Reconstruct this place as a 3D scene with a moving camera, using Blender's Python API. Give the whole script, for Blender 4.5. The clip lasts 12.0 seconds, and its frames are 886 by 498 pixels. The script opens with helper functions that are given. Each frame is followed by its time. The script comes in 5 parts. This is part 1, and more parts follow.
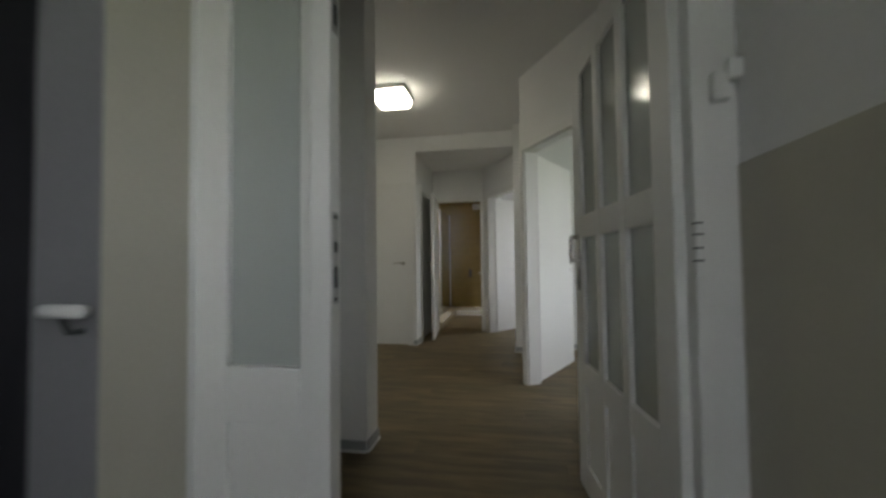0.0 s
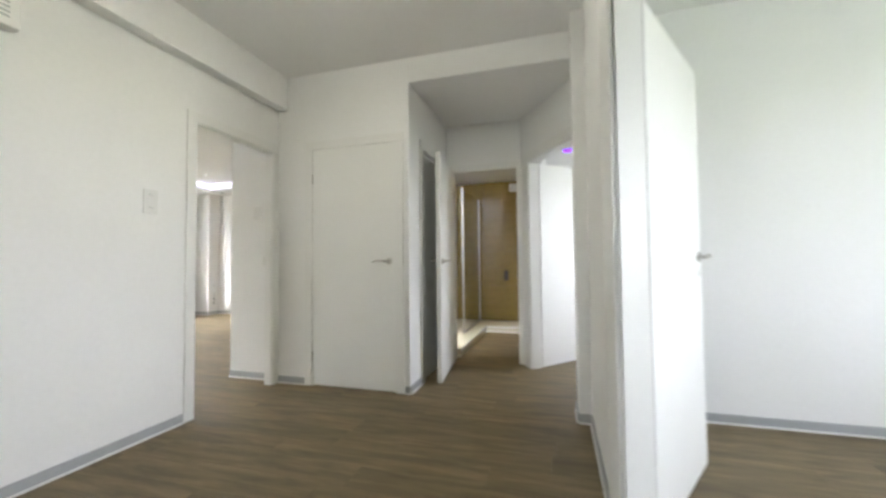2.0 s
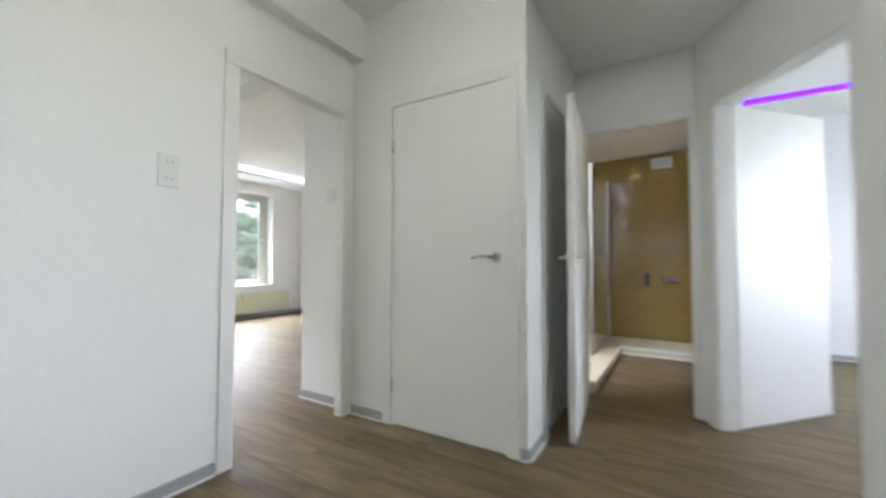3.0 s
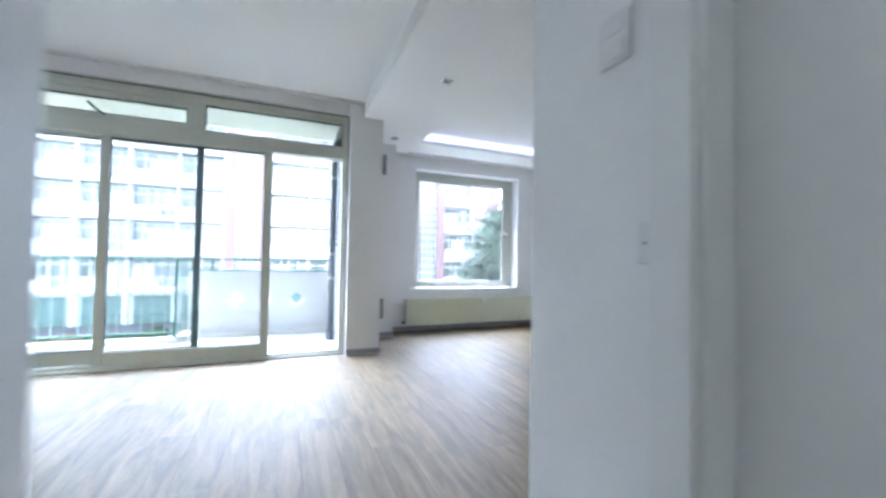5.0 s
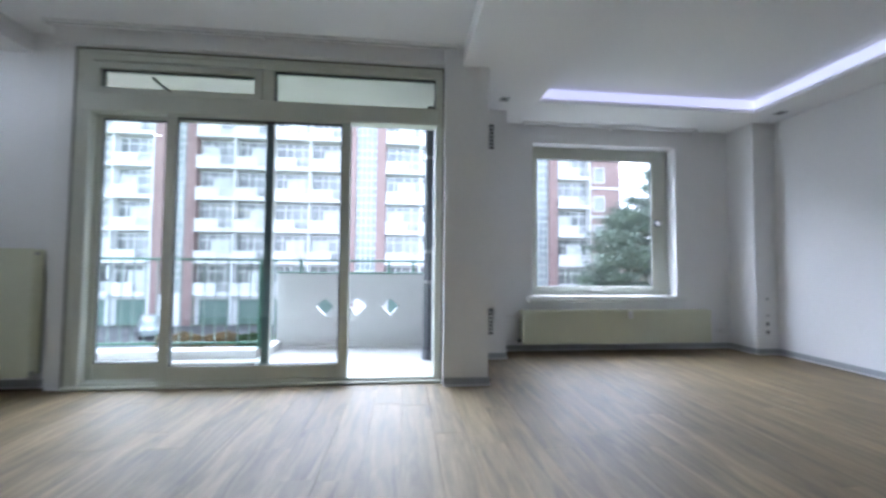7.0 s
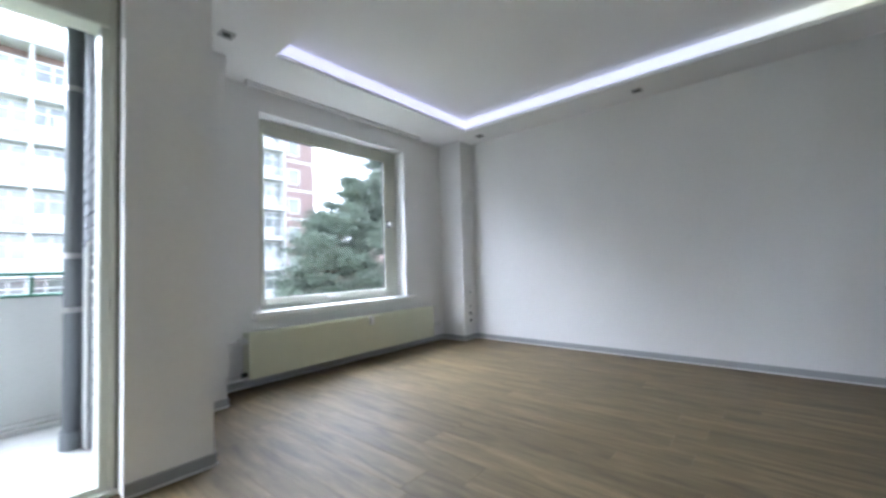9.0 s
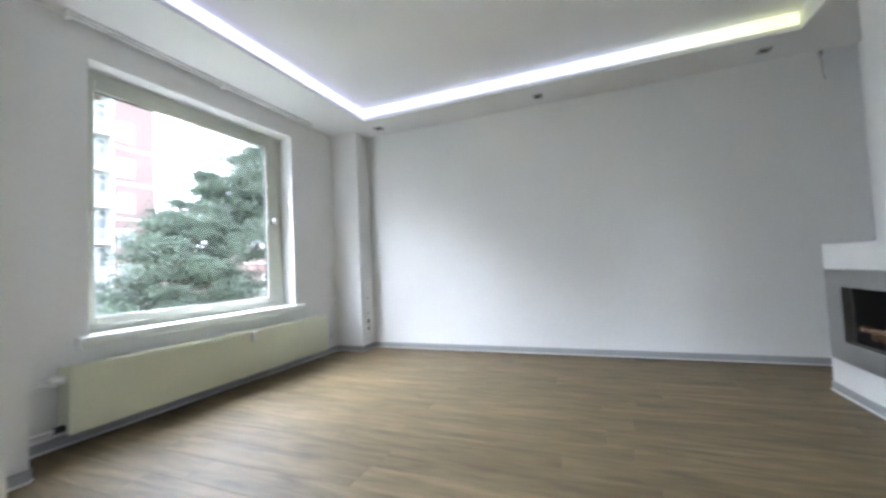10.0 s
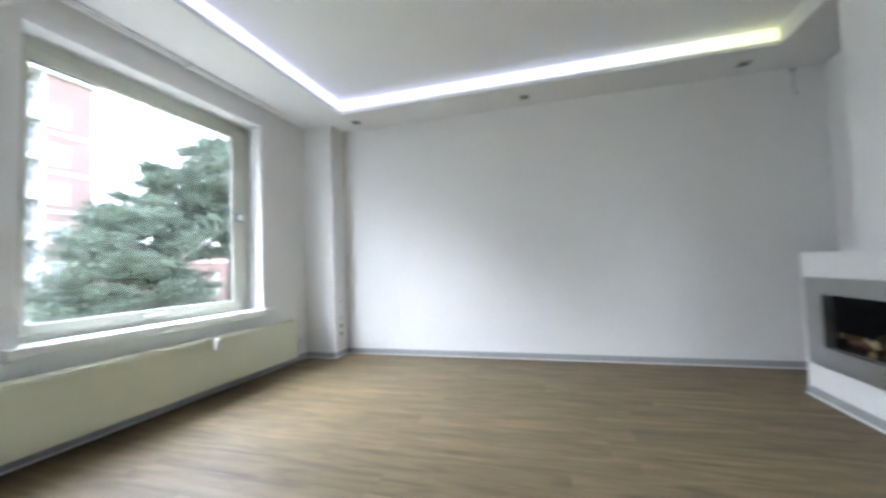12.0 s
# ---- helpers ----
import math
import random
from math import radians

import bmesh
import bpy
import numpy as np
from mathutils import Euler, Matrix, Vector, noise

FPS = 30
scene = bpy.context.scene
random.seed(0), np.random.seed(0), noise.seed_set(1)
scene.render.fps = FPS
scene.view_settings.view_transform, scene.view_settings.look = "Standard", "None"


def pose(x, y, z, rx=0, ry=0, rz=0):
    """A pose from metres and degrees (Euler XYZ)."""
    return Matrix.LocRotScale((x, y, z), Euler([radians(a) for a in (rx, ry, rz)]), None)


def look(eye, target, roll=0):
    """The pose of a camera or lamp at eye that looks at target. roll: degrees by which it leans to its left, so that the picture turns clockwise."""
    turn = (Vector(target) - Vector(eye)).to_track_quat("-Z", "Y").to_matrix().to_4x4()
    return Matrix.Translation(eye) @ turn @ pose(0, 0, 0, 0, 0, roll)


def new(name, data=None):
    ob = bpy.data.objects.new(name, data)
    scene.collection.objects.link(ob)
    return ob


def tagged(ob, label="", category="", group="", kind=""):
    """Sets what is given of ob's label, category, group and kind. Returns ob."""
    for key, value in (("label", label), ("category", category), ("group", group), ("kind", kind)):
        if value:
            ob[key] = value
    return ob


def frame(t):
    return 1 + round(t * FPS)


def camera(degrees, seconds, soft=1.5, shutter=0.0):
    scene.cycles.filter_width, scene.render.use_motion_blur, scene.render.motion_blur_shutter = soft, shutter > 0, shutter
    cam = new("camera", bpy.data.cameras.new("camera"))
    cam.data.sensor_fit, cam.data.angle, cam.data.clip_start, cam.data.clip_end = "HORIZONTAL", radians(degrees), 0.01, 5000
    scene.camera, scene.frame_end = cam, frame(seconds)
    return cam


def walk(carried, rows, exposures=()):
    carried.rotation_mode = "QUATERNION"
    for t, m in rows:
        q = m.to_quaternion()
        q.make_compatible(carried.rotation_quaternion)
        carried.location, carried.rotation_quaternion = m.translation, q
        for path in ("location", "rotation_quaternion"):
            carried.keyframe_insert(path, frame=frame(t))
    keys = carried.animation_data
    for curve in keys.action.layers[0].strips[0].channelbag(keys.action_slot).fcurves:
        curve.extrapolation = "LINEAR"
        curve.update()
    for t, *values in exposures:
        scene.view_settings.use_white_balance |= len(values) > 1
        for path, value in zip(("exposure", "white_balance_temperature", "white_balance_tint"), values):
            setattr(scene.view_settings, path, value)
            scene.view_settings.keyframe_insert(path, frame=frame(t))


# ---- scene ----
cam = camera(97.9, 12.0, soft=2.9, shutter=0.5)
PATH = [
    (0, (0.557, 0.414, 1.07), (0.21, 2.383, 1.136), -0.7),
    (0.2, (0.546, 0.648, 1.054), (0.206, 2.617, 1.12), -1.0),
    (0.5, (0.54, 0.967, 1.055), (0.237, 2.943, 1.126), -0.8),
    (0.7, (0.555, 1.191, 1.042), (0.269, 3.169, 1.115), -1.0),
    (1, (0.562, 1.471, 1.047), (0.258, 3.446, 1.131), -0.8),
    (1.5, (0.535, 1.957, 1.045), (0.125, 3.913, 1.121), -0.7),
    (2, (0.483, 2.392, 1.039), (-0.083, 4.309, 1.11), -0.6),
    (2.5, (0.317, 2.868, 1.046), (-0.48, 4.7, 1.114), 0.0),
    (3, (0.021, 3.326, 1.023), (-1.019, 5.033, 1.095), 0.1),
    (3.2, (-0.097, 3.514, 1.03), (-1.254, 5.144, 1.101), 0.4),
    (4.8, (-1.351, 4.573, 1.017), (-3.153, 5.439, 1.078), 1.0),
    (5, (-1.528, 4.661, 1.032), (-3.383, 5.409, 1.085), 1.0),
    (5.5, (-1.875, 4.848, 1.006), (-3.839, 5.22, 1.063), 1.2),
    (6, (-2.201, 4.876, 0.94), (-4.198, 4.961, 1.005), 1.1),
    (6.5, (-2.446, 4.895, 0.967), (-4.446, 4.898, 1.027), 1.1),
    (7, (-2.667, 4.937, 0.94), (-4.655, 5.139, 1.024), 0.5),
    (7.5, (-2.864, 4.906, 0.984), (-4.793, 5.431, 1.059), 0.0),
    (9.3, (-3.705, 4.874, 0.948), (-4.821, 6.531, 1.037), -2.0),
    (9.5, (-3.815, 4.899, 0.936), (-4.816, 6.628, 1.029), -2.2),
    (10, (-3.974, 4.994, 0.932), (-4.718, 6.848, 1.021), -2.6),
    (10.5, (-4.014, 5.07, 0.936), (-4.492, 7.011, 1.018), -2.9),
    (11, (-4.023, 5.115, 0.933), (-4.269, 7.098, 1.011), -3.0),
    (11.5, (-4.07, 5.127, 0.931), (-4.305, 7.111, 1.013), -2.6),
    (12, (-4.21, 5.077, 0.952), (-4.768, 6.996, 1.041), -1.9),
]
EXPOSURES = [
    (0.0, 4.25, 6250, 11), (0.2, 4.75, 6250, 11), (0.5, 5.5, 6250, 11), (0.8, 6.1, 6200, 11), (1.1, 6.1, 6100, 11), (2.0, 5.7, 6050, 12),
    (3.2, 5.6, 5600, 12), (4.8, 5.4, 4900, 13), (5.3, 5.1, 4950, 13), (6.2, 4.6, 5000, 13), (7.7, 4.35, 5150, 13), (9.3, 4.8, 5300, 11),
    (10.3, 5.15, 5400, 10), (12.0, 5.15, 5400, 10),
]
walk(cam, [(t, look(eye, target, roll)) for t, eye, target, roll in PATH], EXPOSURES)

# ---- world, sun and large lights ----
world = bpy.data.worlds.new("overcast_sky")
scene.world = world
world.use_nodes = True
wn, wl = world.node_tree.nodes, world.node_tree.links
sky = wn.new("ShaderNodeTexSky")
sky.sky_type = "NISHITA"
sky.sun_disc = False
sky.sun_elevation, sky.sun_rotation = radians(36), radians(252)
sky.air_density, sky.dust_density, sky.ozone_density = 1.4, 1.0, 1.0
grey = wn.new("ShaderNodeHueSaturation")
grey.inputs["Saturation"].default_value = 0.12
wl.new(sky.outputs["Color"], grey.inputs["Color"])
wl.new(grey.outputs["Color"], wn["Background"].inputs["Color"])
wn["Background"].inputs["Strength"].default_value = 0.055

sun = new("sun", bpy.data.lights.new("sun", "SUN"))
sun.data.energy, sun.data.angle, sun.data.color = 1.5, radians(100), (1.0, 0.97, 0.93)
sun.matrix_world = pose(0, 0, 30, 54, 0, -72)


def area_lamp(name, centre, target, width, height, power, colour):
    ob = new(name, bpy.data.lights.new(name, "AREA"))
    ob.data.shape, ob.data.size, ob.data.size_y = "RECTANGLE", width, height
    ob.data.energy, ob.data.color = power, colour
    ob.matrix_world = look(centre, target)
    return ob


area_lamp("daylight_kitchen_window", (3.6, 3.4, 1.5), (0.9, 3.6, 1.1), 1.5, 1.4, 0.2, (0.96, 0.95, 1.0))
area_lamp("daylight_bedroom_window", (3.25, 7.6, 1.5), (0.9, 7.2, 1.1), 1.3, 1.4, 0.32, (0.96, 0.95, 1.0))


# ---- helpers ----
def part(name, bm, material, parent=None, label="", smooth=False):
    """Links a bmesh as one mesh object, under parent if one is given."""
    me = bpy.data.meshes.new(name)
    bmesh.ops.recalc_face_normals(bm, faces=bm.faces)
    bm.to_mesh(me)
    bm.free()
    me.materials.append(material)
    if smooth:
        for p in me.polygons:
            p.use_smooth = True
    ob = new(name, me)
    if parent:
        ob.parent = parent
    if label:
        ob["label"] = label
    return ob


def structure(ob, label, category="wall"):
    return tagged(ob, label, category, kind="structure")


def ring_box(x0, x1, y0, y1, z0, z1, a0, a1, b0, b1):
    """A block with one opening right through it along x: the opening runs from a0 to a1 in y and from b0 to b1 in z."""
    bm = bmesh.new()
    loops = [[bm.verts.new((x, y, z)) for y, z in c] for x in (x0, x1)
             for c in (((y0, z0), (y1, z0), (y1, z1), (y0, z1)), ((a0, b0), (a1, b0), (a1, b1), (a0, b1)))]
    for k in range(4):
        q = (k + 1) % 4
        for u, v in ((0, 1), (2, 3), (0, 2), (1, 3)):
            bm.faces.new((loops[u][k], loops[u][q], loops[v][q], loops[v][k]))
    return bm


def thing(name, x, y, z, rz, label, category, group="", kind=""):
    ob = new(name)
    ob.empty_display_size = 0.1
    ob.matrix_world = pose(x, y, z, 0, 0, rz)
    return tagged(ob, label, category, group, kind)


def box(bm, x0, x1, y0, y1, z0, z1, bevel=0.0, m=None):
    mat = Matrix.LocRotScale(((x0 + x1) / 2, (y0 + y1) / 2, (z0 + z1) / 2), None, (x1 - x0, y1 - y0, z1 - z0))
    made = bmesh.ops.create_cube(bm, size=1.0, matrix=mat)["verts"]
    if bevel > 0:
        edges = list({e for v in made for e in v.link_edges})
        got = bmesh.ops.bevel(bm, geom=edges, offset=bevel, segments=2, affect="EDGES", profile=0.5)
        made = list({v for v in got["verts"]} | {v for v in made if v.is_valid})
    if m is not None:
        bmesh.ops.transform(bm, matrix=m, verts=made)
    return bm


def boxes(*list_of_boxes, bevel=0.0):
    bm = bmesh.new()
    for b in list_of_boxes:
        box(bm, *b, bevel=bevel)
    return bm


def tube(bm, pts, radii, seg=10, cap=True):
    """A round tube through pts; radii one number or one for each point."""
    pts = [Vector(p) for p in pts]
    if not isinstance(radii, (list, tuple)):
        radii = [radii] * len(pts)
    rings = []
    side = None
    for i, p in enumerate(pts):
        d = (pts[min(i + 1, len(pts) - 1)] - pts[max(i - 1, 0)]).normalized()
        ref = side if side is not None else (Vector((0, 0, 1)) if abs(d.z) < 0.9 else Vector((1, 0, 0)))
        u = (ref - d * ref.dot(d)).normalized()
        side = u
        w = d.cross(u)
        rings.append([bm.verts.new(p + (u * math.cos(a) + w * math.sin(a)) * radii[i])
                      for a in (2 * math.pi * k / seg for k in range(seg))])
    for a, b in zip(rings, rings[1:]):
        for k in range(seg):
            bm.faces.new((a[k], a[(k + 1) % seg], b[(k + 1) % seg], b[k]))
    if cap:
        bm.faces.new(rings[0][::-1])
        bm.faces.new(rings[-1])
    return bm


def tubes(*runs, seg=10):
    bm = bmesh.new()
    for pts, r in runs:
        tube(bm, pts, r, seg)
    return bm


# ---- materials ----
def material(name, colour, rough=0.6, metal=0.0, grain=0.0, grain_scale=60.0, stain=0.0, stain_scale=1.5, bump=0.0, bump_scale=200.0,
             spec=0.5, coat=0.0):
    """Paint, plaster, metal or stone: a base colour varied by fine grain and by broad stains, with fine relief."""
    m = bpy.data.materials.new(name)
    m.use_nodes = True
    n, l = m.node_tree.nodes, m.node_tree.links
    p = n["Principled BSDF"]
    p.inputs["Base Color"].default_value = (*colour, 1)
    p.inputs["Roughness"].default_value = rough
    p.inputs["Metallic"].default_value = metal
    p.inputs["Specular IOR Level"].default_value = spec
    p.inputs["Coat Weight"].default_value = coat
    co = n.new("ShaderNodeTexCoord")
    if grain or stain:
        a, b = n.new("ShaderNodeTexNoise"), n.new("ShaderNodeTexNoise")
        a.inputs["Scale"].default_value, b.inputs["Scale"].default_value = grain_scale, stain_scale
        a.inputs["Detail"].default_value, b.inputs["Detail"].default_value = 3, 4
        l.new(co.outputs["Object"], a.inputs["Vector"])
        l.new(co.outputs["Object"], b.inputs["Vector"])
        ma, mb = n.new("ShaderNodeMapRange"), n.new("ShaderNodeMapRange")
        for r, amount in ((ma, grain), (mb, stain)):
            r.inputs["From Min"].default_value, r.inputs["From Max"].default_value = 0.3, 0.7
            r.inputs["To Min"].default_value, r.inputs["To Max"].default_value = 1 - amount, 1 + amount
        l.new(a.outputs["Fac"], ma.inputs["Value"])
        l.new(b.outputs["Fac"], mb.inputs["Value"])
        t = n.new("ShaderNodeMath")
        t.operation = "MULTIPLY"
        l.new(ma.outputs["Result"], t.inputs[0])
        l.new(mb.outputs["Result"], t.inputs[1])
        mix = n.new("ShaderNodeMix")
        mix.data_type, mix.blend_type = "RGBA", "MULTIPLY"
        mix.inputs["Factor"].default_value = 1.0
        mix.inputs["A"].default_value = (*colour, 1)
        l.new(t.outputs["Value"], mix.inputs["B"])
        l.new(mix.outputs["Result"], p.inputs["Base Color"])
        rr = n.new("ShaderNodeMapRange")
        rr.inputs["To Min"].default_value, rr.inputs["To Max"].default_value = max(rough - 0.07, 0.02), min(rough + 0.07, 1)
        l.new(b.outputs["Fac"], rr.inputs["Value"])
        l.new(rr.outputs["Result"], p.inputs["Roughness"])
    if bump:
        c, k = n.new("ShaderNodeTexNoise"), n.new("ShaderNodeBump")
        c.inputs["Scale"].default_value, c.inputs["Detail"].default_value = bump_scale, 3
        k.inputs["Strength"].default_value, k.inputs["Distance"].default_value = bump, 0.004
        l.new(co.outputs["Object"], c.inputs["Vector"])
        l.new(c.outputs["Fac"], k.inputs["Height"])
        l.new(k.outputs["Normal"], p.inputs["Normal"])
    return m


def glow(name, colour, strength, base=(0.8, 0.8, 0.8)):
    m = bpy.data.materials.new(name)
    m.use_nodes = True
    p = m.node_tree.nodes["Principled BSDF"]
    p.inputs["Base Color"].default_value = (*base, 1)
    p.inputs["Emission Color"].default_value = (*colour, 1)
    p.inputs["Emission Strength"].default_value = strength
    return m


def glass(name, colour=(1, 1, 1), rough=0.0, opaque=0.0):
    m = bpy.data.materials.new(name)
    m.use_nodes = True
    p = m.node_tree.nodes["Principled BSDF"]
    p.inputs["Base Color"].default_value = (*colour, 1)
    p.inputs["Roughness"].default_value = rough
    p.inputs["Transmission Weight"].default_value = 1 - opaque
    p.inputs["IOR"].default_value = 1.45
    return m


WALL = material("white_wallpaper_paint", (0.855, 0.855, 0.845), 0.85, grain=0.012, grain_scale=35, stain=0.02, stain_scale=1.2, bump=0.25, bump_scale=140)
CEIL = material("white_ceiling_paint", (0.87, 0.87, 0.86), 0.9, grain=0.01, stain=0.02, stain_scale=0.8, bump=0.12, bump_scale=90)
TRIM = material("white_gloss_trim", (0.83, 0.83, 0.81), 0.38, grain=0.01, stain=0.02, bump=0.05, bump_scale=60)
DOOR = material("white_door_lacquer", (0.84, 0.84, 0.82), 0.42, grain=0.008, stain=0.015, bump=0.06, bump_scale=45)
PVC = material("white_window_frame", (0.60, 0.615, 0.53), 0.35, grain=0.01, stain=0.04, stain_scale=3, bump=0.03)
SKIRT = material("grey_baseboard", (0.36, 0.37, 0.38), 0.45, grain=0.03, stain=0.05, bump=0.05)
BEAD = material("white_baseboard_bead", (0.78, 0.78, 0.77), 0.5, grain=0.02, stain=0.04)
CREAM = material("cream_radiator_enamel", (0.685, 0.70, 0.54), 0.35, grain=0.01, stain=0.03, stain_scale=4, bump=0.03)
CHROME = material("brushed_nickel", (0.55, 0.53, 0.50), 0.28, metal=1.0, grain=0.03, stain=0.05, stain_scale=20)
STEEL = material("brushed_steel", (0.46, 0.46, 0.45), 0.36, metal=1.0, grain=0.06, grain_scale=250, stain=0.06, stain_scale=2)
BLACK = material("matt_black_firebox", (0.012, 0.012, 0.013), 0.6, grain=0.2, stain=0.2)
DARK = material("dark_plastic", (0.03, 0.035, 0.035), 0.5, grain=0.1, stain=0.1)
DARKGREEN = material("dark_green_frame", (0.035, 0.075, 0.065), 0.4, grain=0.05, stain=0.1)
PLATE = material("white_switch_plastic", (0.78, 0.78, 0.76), 0.3, grain=0.01, stain=0.02)
GLASS = glass("clear_glass", (0.985, 1.0, 0.992))
FROST = glass("frosted_glass", (0.70, 0.74, 0.71), 0.10, 0.6)
LEDP = glow("led_purple", (0.13, 0.004, 0.65), 0.065, (0.10, 0.02, 0.20))
LAMPGLOW = glow("warm_lamp_glass", (1.0, 0.93, 0.72), 0.55)
SPOTGLOW = glow("downlight_glow", (1.0, 0.97, 0.92), 7.0)

# ---- structure: walls, ceilings, frames ----
def wall(name, p0, p1, th, z1, label, openings=(), z0=0.0, mat=None):
    """A wall whose room face runs from p0 to p1; its body lies to the left of that line, th thick. Openings: (from, to, sill, head)."""
    p0, p1 = Vector(p0), Vector(p1)
    run = (p1 - p0).length
    ang = math.degrees(math.atan2(p1.y - p0.y, p1.x - p0.x))
    bm = bmesh.new()
    at = 0.0
    for a, b, s, h in sorted(openings):
        if a > at:
            box(bm, at, a, 0, th, z0, z1)
        if s > z0:
            box(bm, a, b, 0, th, z0, s)
        if h < z1:
            box(bm, a, b, 0, th, h, z1)
        at = b
    if run > at:
        box(bm, at, run, 0, th, z0, z1)
    ob = part(name, bm, mat or WALL)
    ob.matrix_world = pose(p0.x, p0.y, 0, 0, 0, ang)
    return structure(ob, label)


def block(name, label, mat, *list_of_boxes, category="wall"):
    return structure(part(name, boxes(*list_of_boxes), mat), label, category)


def skirting(p0, p1, label="grey baseboard with a white bead along the floor"):
    """A baseboard along p0 to p1; the wall lies to the left of that line, the room to the right."""
    p0, p1 = Vector(p0), Vector(p1)
    run = (p1 - p0).length
    ob = part("baseboard", boxes((0, run, -0.012, 0.0, 0.010, 0.062), bevel=0.003), SKIRT)
    ob.matrix_world = pose(p0.x, p0.y, 0, 0, 0, math.degrees(math.atan2(p1.y - p0.y, p1.x - p0.x)))
    structure(ob, label, "baseboard")
    part("bead", boxes((0, run, -0.018, 0.0, 0.0, 0.011)), BEAD, ob, "white bead")
    return ob


def door_frame(name, p0, p1, th, head, label, face=0.014, width=0.07, back=True):
    """Lining and casing of an opening from p0 to p1 (wall body to the left), head high."""
    p0, p1 = Vector(p0), Vector(p1)
    w = (p1 - p0).length
    ob = thing(name, p0.x, p0.y, 0, math.degrees(math.atan2(p1.y - p0.y, p1.x - p0.x)), label, "door frame", kind="structure")
    for x0, x1 in ((0.0, 0.018), (w - 0.018, w)):
        part("jamb", boxes((x0, x1, -0.002, th + 0.002, 0, head - 0.018)), TRIM, ob)
    part("head", boxes((0, w, -0.002, th + 0.002, head - 0.018, head)), TRIM, ob)
    sides = [(-face, 0.0)] + ([(th, th + face)] if back else [])
    for y0, y1 in sides:
        for x0, x1 in ((-width + 0.008, 0.008), (w - 0.008, w + width - 0.008)):
            part("casing", boxes((x0, x1, y0, y1, 0, head - 0.008), bevel=0.003), TRIM, ob)
        part("casing", boxes((-width + 0.008, w + width - 0.008, y0, y1, head - 0.008, head + width - 0.008), bevel=0.003), TRIM, ob)
    return ob


HALL_H, LOW_H, LIV_H, DROP_H = 2.71, 2.51, 2.70, 2.55

wall("wall_hall_west", (-1.905, 1.38), (-1.905, 5.31), 0.065, 2.85, "white papered hall wall with the living room doorway", [(3.06, 3.83, 0, 2.04)])
wall("wall_living_pier", (-2.455, 5.31), (-1.905, 5.31), 0.12, 2.85, "short white pier wall beside the living room doorway")
wall("wall_closet_front", (-1.905, 5.28), (-0.653, 5.28), 0.1, 2.85, "white wall with the closet door", [(0.348, 1.147, 0, 2.04)])
wall("wall_closet_side", (-0.653, 5.38), (-0.653, 6.41), 0.1, 2.85, "white closet side wall with a shaded door", [(0.22, 0.92, 0, 2.06)])
wall("wall_bathroom", (-0.753, 6.41), (0.14, 6.41), 0.1, 2.85, "white wall with the bathroom doorway", [(0.153, 0.868, 0, 2.03)])
wall("wall_bedroom_diagonal", (0.14, 6.41), (0.72, 5.45), 0.1, 2.85, "white diagonal wall with the bedroom doorway", [(0.16, 1.0, 0, 2.04)])
block("wall_pier_east", "white wall pier between two doorways", WALL, (0.60, 0.80, 5.05, 5.28, 0, 2.85), (0.72, 0.82, 5.28, 5.50, 0, 2.85))
block("wall_hall_east", "white hall wall beside the open kitchen door", WALL, (0.68, 0.80, 3.90, 5.05, 0, 2.85))
wall("wall_kitchen_diagonal", (0.655, 3.90), (1.144, 3.03), 0.1, 2.85, "white diagonal wall with the kitchen doorway", [(0.06, 0.92, 0, 2.04)])
block("wall_vestibule_east", "white vestibule wall behind the front door", WALL, (1.14, 1.26, 1.44, 3.06, 0, 2.85))
wall("wall_vestibule_west", (-0.56, 1.44), (-0.56, 2.52), 0.1, 2.85, "white vestibule wall with two light switches")
block("wall_hall_south", "white wall end at the vestibule", WALL, (-1.905, -0.265, 2.52, 2.70, 0, 2.85))
block("wall_front", "white wall above the front door", WALL, (-0.56, 1.14, 1.43, 1.53, 2.13, 2.85))

# kitchen, bedroom and bathroom shells, seen through their doorways
wall("wall_kitchen_north", (0.80, 5.28), (3.72, 5.28), 0.1, 2.85, "white kitchen wall, bare")
wall("wall_kitchen_east", (3.72, 5.28), (3.72, 1.9), 0.12, 2.85, "white kitchen wall with a window opening", [(1.15, 2.65, 0.8, 2.2)])
wall("wall_kitchen_south", (3.72, 2.0), (1.26, 2.0), 0.12, 2.85, "white kitchen wall, bare")
wall("wall_bedroom_north", (0.35, 9.0), (3.4, 9.0), 0.1, 2.85, "white bedroom wall, bare")
wall("wall_bedroom_east", (3.4, 9.0), (3.4, 5.38), 0.12, 2.85, "white bedroom wall with a window opening", [(0.75, 2.05, 0.8, 2.2)])
block("wall_bath_east", "white dividing wall between bathroom and bedroom", WALL, (0.30, 0.35, 6.56, 9.0, 0, 2.85))
GROUT = material("brown_grout", (0.24, 0.18, 0.11), 0.8, grain=0.05, stain=0.05)
block("wall_bath_west", "dark tiled bathroom wall", GROUT, (-1.42, -1.32, 6.41, 8.82, 0, 2.85))
block("wall_bath_north", "tiled bathroom back wall", GROUT, (-1.42, 0.35, 8.72, 8.82, 0, 2.85))

